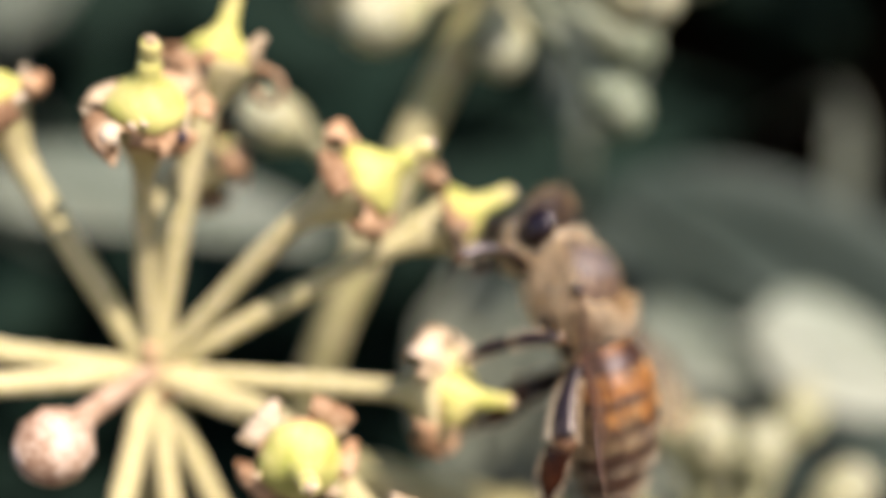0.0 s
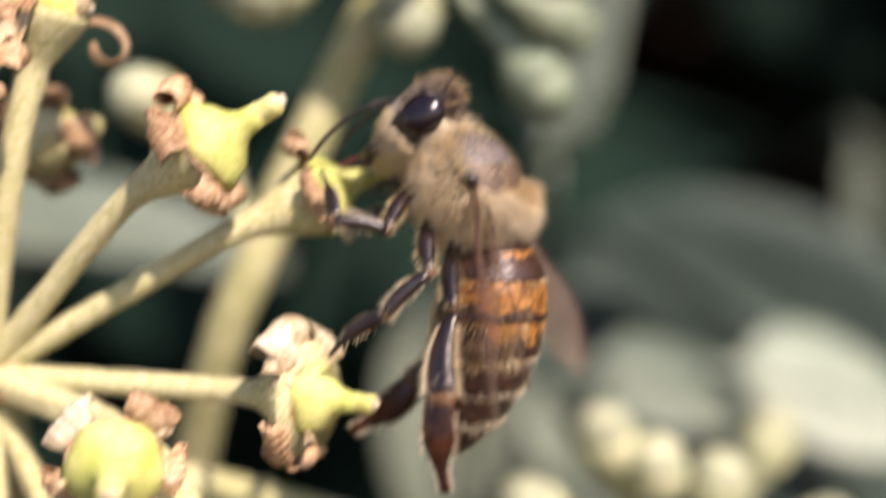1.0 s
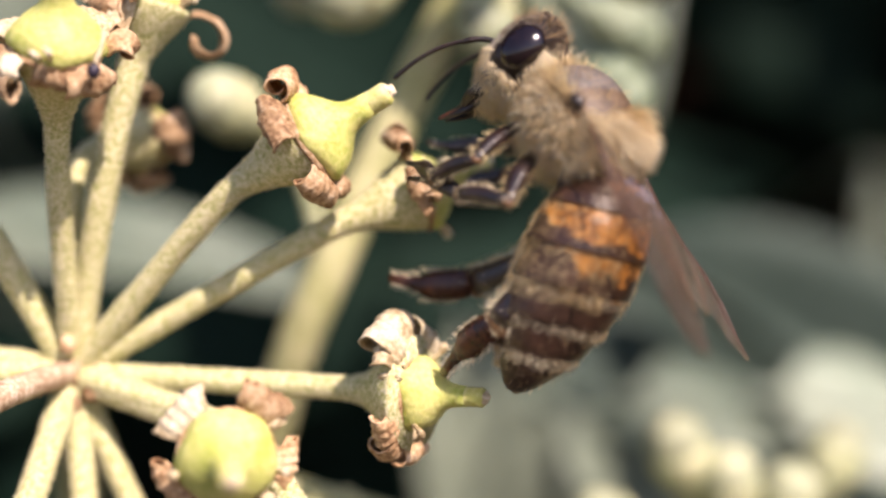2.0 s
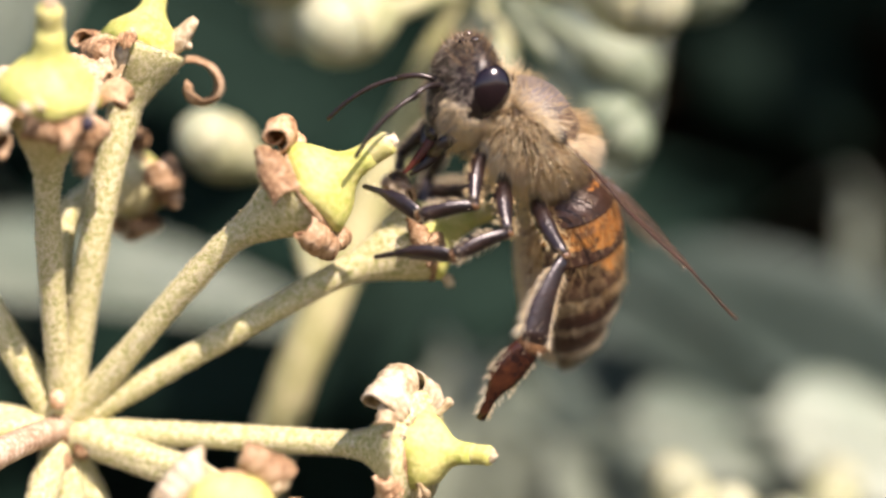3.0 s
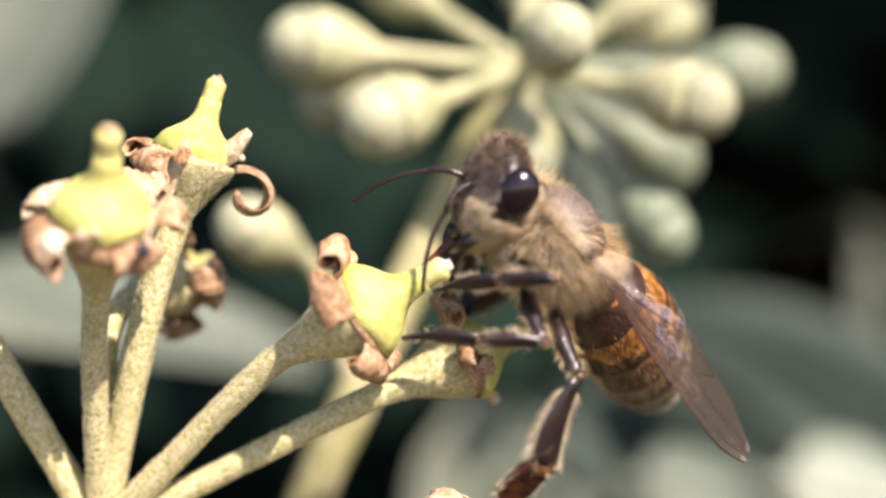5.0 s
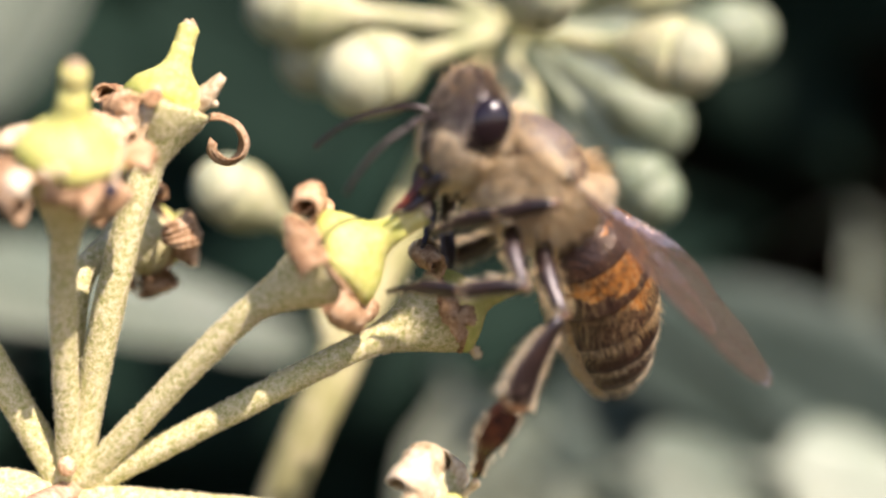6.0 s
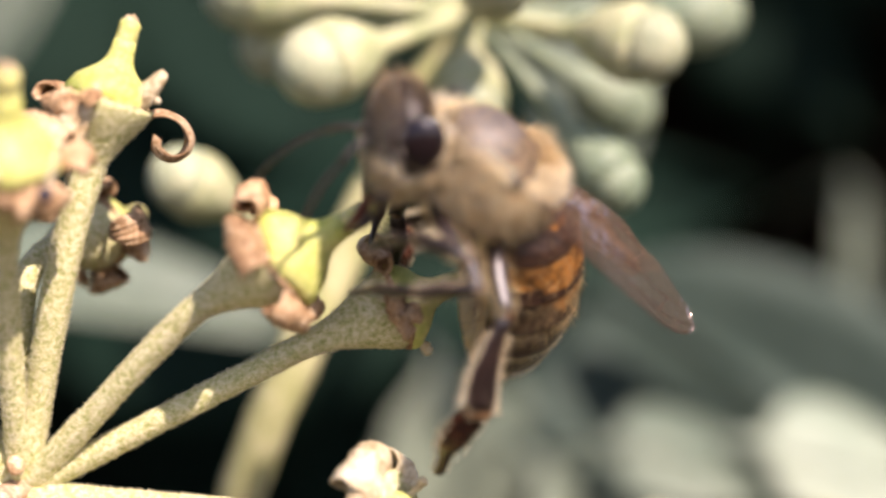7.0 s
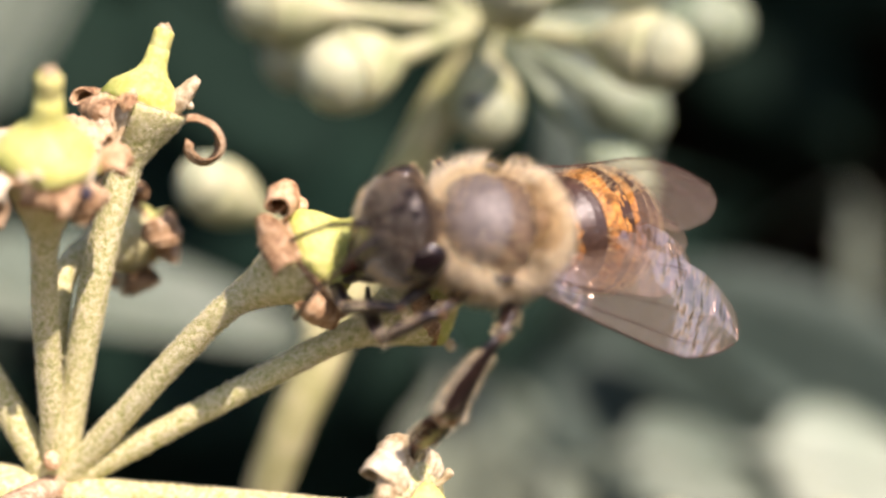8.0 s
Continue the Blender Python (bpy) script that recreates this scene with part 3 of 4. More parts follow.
# petals of the flowers that show well: flower, way out from the rim, material, first rise, roll, length, width
DRAPED = [
    (11, (-0.8, 0.15, 0.5), PALE, 40, 420, 2.7, 1.7),
    (11, (-0.75, -0.6, -0.1), PETAL, 0, 300, 3.1, 1.9),
    (11, (0.25, -0.9, -0.3), PETAL, -35, 220, 1.5, 1.5),
    (11, (0.7, -0.6, -0.2), PETAL, -10, 330, 2.6, 1.6),
    (11, (0.95, 0.1, 0.1), PETAL, 75, 320, 2.5, 1.3),
    (11, (0.3, 0.9, 0.4), PETAL, 60, 400, 3.0, 1.8),
    (12, (-0.35, -0.9, 0.0), PALE, -45, 90, 2.5, 1.1),
    (12, (-0.6, -0.7, 0.0), PETAL, -10, 330, 2.5, 1.5),
    (12, (-0.9, 0.3, 0.0), PETAL, 30, 420, 2.8, 1.7),
    (12, (0.9, 0.35, 0.0), PETAL, 30, 330, 4.4, 0.8),
    (13, (-0.6, -0.2, 0.7), PETAL, 80, 420, 3.4, 1.8),
    (13, (-0.4, -0.80, 0.25), PETAL, 30, 380, 3.0, 1.7),
    (13, (0.1, -0.45, -0.9), PETAL, 10, 400, 3.0, 1.7),
    (13, (0.35, 0.3, -0.9), PETAL, 40, 430, 2.4, 1.4),
    (13, (0.0, 0.8, 0.5), PETAL, 50, 420, 2.7, 1.7),
    (14, (-0.1, -0.3, 0.9), PETAL, 60, 440, 3.0, 1.7),
    (14, (0.0, 0.2, 1.0), PALE, 70, 300, 2.7, 1.2),
    (14, (0.2, -0.9, 0.1), PETAL, 30, 420, 2.3, 1.5),
    (15, (-0.35, -0.35, 1.0), PALE, 15, 300, 3.4, 2.0),
    (15, (0.1, 0.5, 0.85), PALE, 35, 400, 2.9, 1.7),
    (15, (0.2, -0.7, 0.6), PALE, 30, 330, 2.4, 1.4),
    (15, (0.0, -0.75, -0.6), PETAL, 20, 420, 2.6, 1.6),
    (15, (0.0, -0.3, -0.95), PETAL, 0, 330, 3.0, 1.6),
    (15, (0.1, 0.1, -1.0), PETAL, 30, 380, 2.8, 1.6),
    (16, (-0.75, 0, 0.75), PALE, 20, 400, 2.9, 1.8),
    (16, (0.6, 0, 0.85), PETAL, 45, 430, 3.2, 1.6),
    (16, (-0.9, 0, -0.5), PETAL, 15, 420, 3.0, 1.7),
    (16, (-0.05, 0, -1.0), PETAL, 10, 360, 2.8, 1.6),
    (16, (0.95, 0, -0.2), PETAL, 30, 420, 2.5, 1.4),
    (19, (0.9, -0.2, 0.2), PETAL, 20, 300, 4.2, 1.0),
]
SHOWN = {11, 12, 13, 14, 15, 16}
HUB = V(-13.9, 3.4, -9.2)
umbel = thing("ivy_umbel", HUB, "spent ivy umbel with yellow-green discs and curled brown petals", "flower umbel", "ivy umbels")
FLOWERS = [
    # centre, axis, seed, stalk, bend, size
    ((-12.3, -3.0, 2.1), (0.20, -0.58, 0.80), 11, 0.42, 0.35, 1.04),
    ((-10.15, 1.0, 4.25), (0.30, -0.05, 0.95), 12, 0.52, 0.4, 0.9),
    ((-4.18, -0.4, -0.97), (0.86, -0.20, 0.47), 13, 0.46, 0.12, 1.05),
    ((-0.75, 2.5, -2.75), (0.90, 0.24, 0.36), 14, 0.44, 0.10, 0.98),
    ((-0.80, -0.1, -9.9), (0.90, -0.42, -0.04), 15, 0.43, 0.25, 0.87),
    ((-6.76, -4.0, -11.5), (0.22, -0.95, -0.10), 16, 0.50, 0.5, 1.06),
    ((-4.1, -3.0, -15.3), (0.35, -0.65, -0.60), 17, 0.48, 0.4, 1.0),
    ((-19.3, 0.0, 2.6), (-0.35, -0.25, 0.9), 18, 0.54, 0.3, 1.0),
    ((-11.9, 6.0, -0.2), (0.38, 0.88, 0.25), 19, 0.44, 0.3, 0.95),
    ((-23.7, 2.0, -7.1), (-0.95, 0.1, 0.2), 20, 0.50, 0.3, 1.0),
    ((-22.9, -2.0, -8.8), (-0.95, -0.2, 0.0), 21, 0.50, 0.3, 1.0),
    ((-15.5, -2.0, -18.0), (-0.2, -0.4, -0.9), 22, 0.52, 0.3, 1.0),
    ((-12.6, 2.0, -19.4), (0.1, 0.0, -1.0), 23, 0.48, 0.3, 1.0),
    ((-9.5, 5.0, -20.0), (0.35, 0.3, -0.9), 24, 0.46, 0.3, 1.0),
]
for centre, axis, seed, thin, bend, size in FLOWERS:
    ivy_flower(umbel, HUB, centre, axis, seed, size, thin, bend, {15: 1.58, 12: 1.15}.get(seed, 1.0))
part("filament", Geo().tube(curve(V(4.65, -2.6, 13.1), V(4.95, -2.7, 13.5), V(5.3, -2.8, 13.8), V(5.7, -2.8, 14.25), 6), [0.30, 0.38, 0.44, 0.42, 0.36, 0.30, 0.18], 10, flat=0.7, wob=0.3), PALE, umbel, "white papery filament")
speck = thing("anther", (-10.75, -4.3, 0.95), "tiny dark blue-black anther stuck to a petal", "anther")
part("pollen_sac", Geo().ball((0, 0, 0), (0.22, 0.2, 0.26), 12, 8), ANTHER, speck)
part("filament", Geo().tube(curve((0, 0, 0.1), (0.1, 0.1, 0.5), (0.3, 0.2, 0.9), (0.25, 0.3, 1.3), 6), [0.09] * 7, 6), PALE, speck)
# a withered fruit on its own stalk, the knob of the hub, and the stalk that carries all
g = Geo().tube(curve((0, 0, 0), V(-0.6, -3, 0.0), V(-1.4, -5.5, -0.6), V(-1.7, -6.8, -1.0), 8), [0.5] * 7 + [0.6, 0.8], 14)
g.ball(V(-2.0, -8.4, -1.35), (1.5, 1.5, 1.5), 22, 14, shape=lambda u: 1 + 0.05 * math.sin(9 * u.x + 4 * u.z) * math.cos(7 * u.y))
part("withered_fruit", g, FRUIT, umbel, "round pale brown withered fruit")
part("hub", Geo().ball((0, 0, 0), (0.95, 0.95, 0.9), 16, 10), PETAL, umbel)
part("peduncle", Geo().tube(curve((0, 0, 0), (-1, 7, -2), (-6, 16, -14), (-14, 40, -60), 16), [0.8, 0.9] + [1.0] * 15, 14, wob=0.05), PEDUNCLE, umbel)
for i in range(9):
    a = i * 0.7
    bract = V(math.cos(a) * 1.15, -0.5 + 0.7 * math.sin(2.3 * i), math.sin(a) * 1.15)
    part("bract", Geo().ball(bract, (0.34, 0.26, 0.36), 8, 6), PETAL, umbel)


def ivy_bud(umbel, hub, centre, r, seed, at=V(0, 0, 0), in_shade=False):
    """A closed flower bud on its stalk: cup, rim and domed cap with five seams."""
    rnd = random.Random(seed)
    hub, centre = Vector(hub), Vector(centre)
    rel = centre - hub
    axis = (rel - at).normalized()
    if at.length:
        axis = V(-0.62, -0.5, 0.35).normalized()
    cup = rel - axis * (1.9 * r)
    way = curve(at, at.lerp(cup, 0.35), cup - axis * ((cup - at).length * 0.3), cup, 8)
    radii = [0.5, 0.46, 0.44, 0.44, 0.44, 0.45, 0.46, 0.48, 0.5]
    for h, q in ((0.35, 0.55), (0.8, 0.82), (1.2, 0.97), (1.6, 1.04), (1.9, 1.0)):
        way.append(cup + axis * (h * r))
        radii.append(q * r)
    bud = part("flower_bud", Geo().tube(way, radii, 18, wob=0.03, seed=seed), SHADEBUD if in_shade else BUD, umbel, "greyish green bud with shade put into its colour" if in_shade else "")
    seam = lambda a, i: 1 - 0.035 * abs(math.cos(2.5 * a)) ** 6
    part("bud_cap", Geo().lathe(rel - axis * (0.05 * r), axis, [(h * r, q * r) for h, q in ((0, 0.90), (0.12, 0.97), (0.4, 0.95), (0.7, 0.82), (0.95, 0.58), (1.1, 0.3), (1.14, 0.08))], 30, shape=seam), SHADEBUD if in_shade else BUDCAP, bud)
    return bud


KHUB = V(2.2, 16, 9.3)
budding = thing("ivy_umbel", KHUB, "ivy umbel of closed pale green flower buds", "flower umbel", "ivy umbels")
for i, (p, r) in enumerate([((-7.6, 15, 10.1), 1.7), ((-4.1, 11, 6.5), 1.7), ((-6.5, 17, 8.1), 1.6), ((9.1, 12, 7.4), 1.65), ((13.2, 20, 9.8), 1.7), ((9.2, 20, 5.6), 1.65),
                            ((8.0, 14, 2.0), 1.45), ((2.0, 13, 5.1), 1.5), ((3.0, 9, 9.6), 1.5), ((7.9, 18, 12.9), 1.4), ((9.9, 22, 12.4), 1.4), ((2.5, 20, 14.3), 1.4), ((-4.0, 17, 13.4), 1.4)]):
    # three buds at the right take the copy that holds the shade
    ivy_bud(budding, KHUB, p, r, 60 + i, in_shade=i in (4, 5, 6))
part("hub", Geo().ball((0, 0, 0), (1.0, 1.0, 0.95), 14, 9), PEDUNCLE, budding)
ivy_bud(budding, KHUB, (-9.7, 12.0, 1.9), 1.45, 79, at=V(-7.5, -1.9, -14.6))
way = curve((0, 0, 0), (-2.6, 0, -4.0), (-6.0, -1, -11.0), (-7.7, -2, -15.2), 10) + curve((-7.7, -2, -15.2), (-10.4, -2.5, -20), (-15, 6, -34), (-21, 30, -60), 8)[1:]
part("speck", Geo().ball((-0.85, -4.42, -3.95), (0.30, 0.22, 0.22), 10, 6), ANTHER, budding, "tiny dark speck")
part("peduncle", Geo().tube(way, [0.95, 0.95] + [1.02] * (len(way) - 2), 14, wob=0.04), PEDUNCLE, budding)

JHUB = V(14.5, 22, -25.5)
lower = thing("ivy_umbel", JHUB, "ivy umbel of round yellowish flower buds, lower down", "flower umbel", "ivy umbels")
for i, (p, r) in enumerate([((10.7, 18, -14.3), 1.5), ((13.2, 18, -15.8), 1.4), ((16.4, 20, -17.0), 1.5), ((7.0, 17, -17.6), 1.5), ((19.8, 24, -15.5), 1.5), ((22, 22, -20), 1.5)]):
    ivy_bud(lower, JHUB, p, r, 90 + i)
part("hub", Geo().ball((0, 0, 0), (1.0, 1.0, 0.95), 14, 9), PEDUNCLE, lower)
part("peduncle", Geo().tube(curve((0, 0, 0), (-1, 3, -8), (-4, 10, -20), (-12, 22, -60), 12), [0.95] * 13, 12), PEDUNCLE, lower)
shoot = thing("ivy_shoot", (-9, 9, -14.3), "yellowish green ivy shoot crossing below the flowers", "shoot")
part("stalk", Geo().tube(curve((0, 0, 0), (5, 1, -1.6), (12, 3, -4.0), (25, 7, -9.5), 12), [0.95] * 13, 14, wob=0.05), PEDUNCLE, shoot)
for p in ((4.6, 1.0, -1.5), (11.4, 3.0, -3.85), (19, 5.2, -6.9)):
    part("node", Geo().ball(p, (0.7, 1.12, 1.12), 12, 8), PEDUNCLE, shoot)


# ---- the honey bee: x forward, y to its left, z to its back; origin in the thorax ----
bee = thing("honey_bee", (2.8, 0, 1.4), "brown and orange honey bee feeding on the ivy flowers", "bee")
rnd = random.Random(3)


def coat(name, parent, centre, radii, count, length, material, lean=(-0.5, 0, 0), keep=None, width=0.02, label="", jitter=0.5):
    """Hairs on an ellipsoid."""
    g, c = Geo(), Vector(centre)
    while count:
        u = V(rnd.gauss(0, 1), rnd.gauss(0, 1), rnd.gauss(0, 1)).normalized()
        if keep and not keep(u):
            continue
        count -= 1
        p = c + V(u.x * radii[0], u.y * radii[1], u.z * radii[2])
        nrm = V(u.x / radii[0], u.y / radii[1], u.z / radii[2]).normalized()
        d = nrm + Vector(lean) * rnd.uniform(0.4, 1.2) + V(rnd.uniform(-1, 1), rnd.uniform(-1, 1), rnd.uniform(-1, 1)) * jitter * 0.5
        g.hair(p, d, rnd.uniform(*length), width * rnd.uniform(0.7, 1.3), V(*lean) * 0.6 + V(0, 0, -0.1))
    return part(name, g, material, parent, label, kind="stuff")


def off_joint(u):
    """False round the roots of the wings and at the neck, which are bare."""
    return u.x < 0.88 and (u.x + 0.02) ** 2 + (abs(u.y) - 0.93) ** 2 + (u.z - 0.34) ** 2 > 0.035


# thorax
on_scutum = lambda u: u.z > 0.20 + 0.28 * rnd.random() and -0.40 < u.x + 0.1 * rnd.random() < 0.92
thorax = part("thorax", Geo().ball((0, 0, 0), (2.05, 1.88, 1.68), 28, 18, shape=lambda u: 1 + 0.06 * max(0, u.x) - 0.05 * max(0, -u.x) * abs(u.z)), SKIN, bee)
part("scutum", Geo().ball((0.30, 0, 0.10), (1.82, 1.80, 1.63), 36, 24), SCUTUM, thorax, "bare dark greyish back plate")
part("neck", Geo().ball((1.80, 0, 0.0), (0.55, 1.0, 1.1), 16, 10), SHELL, thorax)
part("scutellum", Geo().ball((-1.20, 0, 0.88), (0.55, 0.95, 0.46), 16, 10), BELLY, thorax)
coat("fuzz", thorax, (0, 0, 0), (2.02, 1.86, 1.66), 1500, (0.5, 0.95), UMBER, keep=lambda u: off_joint(u) and not on_scutum(u) and u.z > -0.1, width=0.008, label="golden brown fuzz")
coat("fuzz", thorax, (0, 0, 0), (2.02, 1.86, 1.66), 3000, (0.5, 1.05), GOLD, keep=lambda u: off_joint(u) and not on_scutum(u) and (u.z < 0.55 or u.x < -0.2), width=0.009, label="golden fuzz")
coat("fuzz", thorax, (0, 0, -0.1), (2.0, 1.88, 1.64), 6000, (0.5, 1.05), ASH, (-0.45, 0, -0.35), keep=lambda u: off_joint(u) and u.z < 0.30, width=0.009, label="pale buff fuzz on the flanks")
coat("fuzz", thorax, (0.05, 0, 0.0), (2.02, 1.86, 1.68), 2600, (0.6, 1.15), ASH, keep=lambda u: off_joint(u) and 0.2 < u.z < 0.62 and not on_scutum(u), width=0.008, label="cream fringe of hair")
coat("fuzz", thorax, (0.30, 0, 0.10), (1.82, 1.80, 1.63), 1100, (0.2, 0.5), GOLD, keep=lambda u: u.z > 0.2 and rnd.random() > 1.02 * u.z ** 1.5, width=0.006, label="thin pale down on the back plate")
for s in (1, -1):
    part("tegula", Geo().ball((-0.05, s * 1.98, 0.56), (0.30, 0.17, 0.20), 14, 9), LEG, thorax)


# head
def face(p):
    """Draws an ellipsoid in towards the jaws and flattens its front."""
    low = max(0.0, -(p.z + 0.15) / 1.6)
    return V(0.90 + (p.x - 0.90) * (0.90 if p.x > 0.9 else 1.0) + 0.16 * low, p.y * (1 - 0.36 * low ** 1.3), p.z)


skull = Geo().ball((0.90, 0, -0.08), (0.96, 1.58, 1.62), 36, 26)
skull.v = [face(p) for p in skull.v]
head = part("head", skull, HEADSKIN, bee, at=(2.15, 0, 0.2))
head.scale = (1.12, 1.12, 1.12)
feelers = []
for s in (1, -1):
    tilt = Euler((radians(s * 9), radians(-12), radians(-s * 14))).to_matrix()
    part("compound_eye", Geo().ball((0.68, s * 1.24, 0.34), (0.66, 0.44, 0.78), 26, 20, turn=tilt), EYE, head, "glossy dark compound eye")
    part("mandible", Geo().tube(curve((1.15, s * 0.72, -1.35), (1.45, s * 0.68, -1.75), (1.5, s * 0.4, -2.1), (1.45, s * 0.08, -2.3), 6), [0.22, 0.23, 0.21, 0.19, 0.17, 0.14, 0.08], 9), LEG, head)
    root = V(1.72, s * 0.27, -0.02)
    elbow = V(1.00, s * 0.38, -0.20)
    antenna = Geo().tube(curve(V(0, 0, 0), V(0.3, s * 0.05, 0.12), V(0.7, s * 0.2, 0.05), elbow, 6), [0.12, 0.095, 0.09, 0.09, 0.09, 0.095, 0.10], 9)
    flag = curve(elbow, elbow + V(0.65, s * 0.12, -0.25), elbow + V(1.3, s * 0.3, -0.85), elbow + V(1.75, s * 0.4, -1.7), 33)
    antenna.tube(flag, [0.06] + [0.072 * (0.86 if i % 3 == 0 else 1.0) for i in range(1, 33)] + [0.05], 9)
    antenna.ball(elbow, (0.10, 0.10, 0.10), 9, 6)
    feelers.append(part("antenna", antenna, SHELL, head, at=root))
for p in ((1.28, 0, 1.34), (1.05, 0.28, 1.50), (1.05, -0.28, 1.50)):
    part("ocellus", Geo().ball(p, (0.15, 0.14, 0.13), 10, 7), EYE, head)
for s in (1, -1):
    part("socket", Geo().ball((1.68, s * 0.27, -0.02), (0.12, 0.19, 0.19), 10, 7), LEG, head)
part("clypeus", Geo().ball((1.40, 0, -0.86), (0.38, 0.72, 0.70), 20, 14), HEADSKIN, head, "shiny domed face shield")
part("labrum", Geo().ball((1.52, 0, -1.55), (0.20, 0.42, 0.26), 14, 8), LEG, head)
part("proboscis", Geo().tube(curve((1.35, 0, -1.7), (1.6, 0, -2.3), (1.85, 0, -2.6), (2.1, 0, -3.0), 10), [0.22, 0.22, 0.2, 0.18, 0.16, 0.14, 0.12, 0.1, 0.09, 0.07, 0.05], 10, flat=0.7), RED, head, "shiny reddish brown folded tongue")
for s in (1, -1):
    part("galea", Geo().tube(curve((1.2, s * 0.30, -1.7), (1.4, s * 0.36, -2.4), (1.7, s * 0.26, -2.6), (1.95, s * 0.16, -2.95), 8), [0.2, 0.21, 0.2, 0.18, 0.16, 0.14, 0.11, 0.08, 0.04], 8, flat=0.6), LEG, head)


def facial(name, count, length, material, lean, keep, width, label):
    """Hairs on the skull, drawn in with it."""
    ob = coat(name, head, (0.90, 0, -0.08), (0.96, 1.58, 1.62), count, length, material, lean, keep, width, label)
    for v in ob.data.vertices:
        v.co = face(v.co / MM) * MM


off_eye = lambda u: not (abs(u.y) > 0.66 and -0.62 < u.x < 0.34 and -0.26 < u.z < 0.66)
facial("fuzz", 1900, (0.08, 0.24), SILVER, (0.3, 0, -0.9), lambda u: u.x > -0.05 and off_eye(u) and rnd.random() < 0.25 + 0.75 * noise.noise((2.2 * u.y, 2.2 * u.z, 4.0)) ** 2 + 0.25 * abs(u.y), 0.0055, "short greyish face hair")
facial("fuzz", 3200, (0.32, 0.72), ASH, (-0.4, 0, -0.5), lambda u: off_eye(u) and (u.x < -0.25 and u.z < 0.45 or u.z < -0.62 and u.x < 0.35), 0.009, "pale cheek hair")
facial("fuzz", 260, (0.2, 0.5), UMBER, (0.2, 0, 0.3), lambda u: off_eye(u) and u.z > 0.5 and u.x > -0.6, 0.006, "long brown hair on the crown")
facial("fuzz", 1900, (0.07, 0.20), BROWNHAIR, (0.2, 0, 0.2), lambda u: off_eye(u) and u.z > 0.15, 0.008, "short dark hair on the brow")
facial("fuzz", 2000, (0.18, 0.45), ASH, (-0.2, 0, -0.6), lambda u: off_eye(u) and abs(u.y) > 0.42 and u.z < -0.05 and u.x > -0.5, 0.007, "pale hair round the cheeks")

# abdomen: six overlapping plates over a paler belly, drooping towards the tip
LENGTH = 8.1
PROFILE = ((0.0, 0.45), (0.06, 1.15), (0.14, 1.62), (0.24, 1.92), (0.36, 2.06), (0.50, 2.04), (0.64, 1.86), (0.77, 1.52), (0.88, 1.05), (0.96, 0.52), (1.0, 0.12))


def girth(s):
    for (a, ra), (b, rb) in zip(PROFILE, PROFILE[1:]):
        if s <= b:
            return ra + (rb - ra) * (s - a) / (b - a)
    return 0.1


def spine(s):
    return V(-LENGTH * s, 0, -0.25 * s - 1.15 * s * s)


abdomen = part("abdomen", Geo().tube([spine(i / 20) for i in range(21)], [max(0.1, girth(i / 20) * 0.94) for i in range(21)], 22, side=(0, 0, 1), flat=0.90), BELLY, bee, at=(-1.75, 0, -0.25))
CUTS = (0.03, 0.17, 0.34, 0.50, 0.65, 0.80, 0.985)
for i in range(6):
    a, b = CUTS[i], CUTS[i + 1] + (0.018 if i < 5 else 0)
    rows, cols, g = 24, 52, Geo()
    grid = []
    for r in range(rows + 1):
        s = a + (b - a) * r / rows
        rad = girth(s) * (1.0 + 0.05 * r / rows)
        c = spine(s)
        lowest = radians(138)
        grid.append([c + V(0, math.sin(-lowest + 2 * lowest * q / cols) * rad, math.cos(-lowest + 2 * lowest * q / cols) * rad * 0.92) for q in range(cols + 1)])
    g.sheet(grid, 0.06)
    dark_from = {0: 0.30, 1: 0.78, 2: 0.52, 3: 0.16}.get(i, 0.0)
    for n_face in range(2 * rows * cols):
        row, col = divmod(n_face // 2, cols)
        flank = max(0.0, abs(2 * col / cols - 1) - 0.42) * (0.6 if i < 2 else 1.6)
        patch = 0.26 * noise.noise((col * 0.17, row * 0.16, i * 3.7)) + rnd.uniform(-0.06, 0.06) + flank
        g.k[n_face] = 1 if (row + 0.5) / rows + patch > dark_from or (i == 0 and row < 6) else 0
    part("tergite", g, [ORANGE, DARKBAND], abdomen, "orange plate with a dark hind edge" if i < 4 else "dark brown plate")


def band(name, s0, s1, count, length, material, side_only, width, label=""):
    g = Geo()
    for _ in range(count):
        s, a = rnd.uniform(s0, s1), rnd.uniform(-2.6, 2.6)
        if side_only and abs(a) < 0.5:
            continue
        rad = girth(s) * 1.01
        nrm = V(0, math.sin(a), math.cos(a))
        g.hair(spine(s) + V(0, nrm.y * rad, nrm.z * rad * 0.93), nrm * 0.5 + V(-1, 0, -0.1) + V(rnd.uniform(-.3, .3), rnd.uniform(-.3, .3), rnd.uniform(-.3, .3)), rnd.uniform(*length), width, V(-0.3, 0, -0.2))
    part(name, g, material, abdomen, label, kind="stuff")


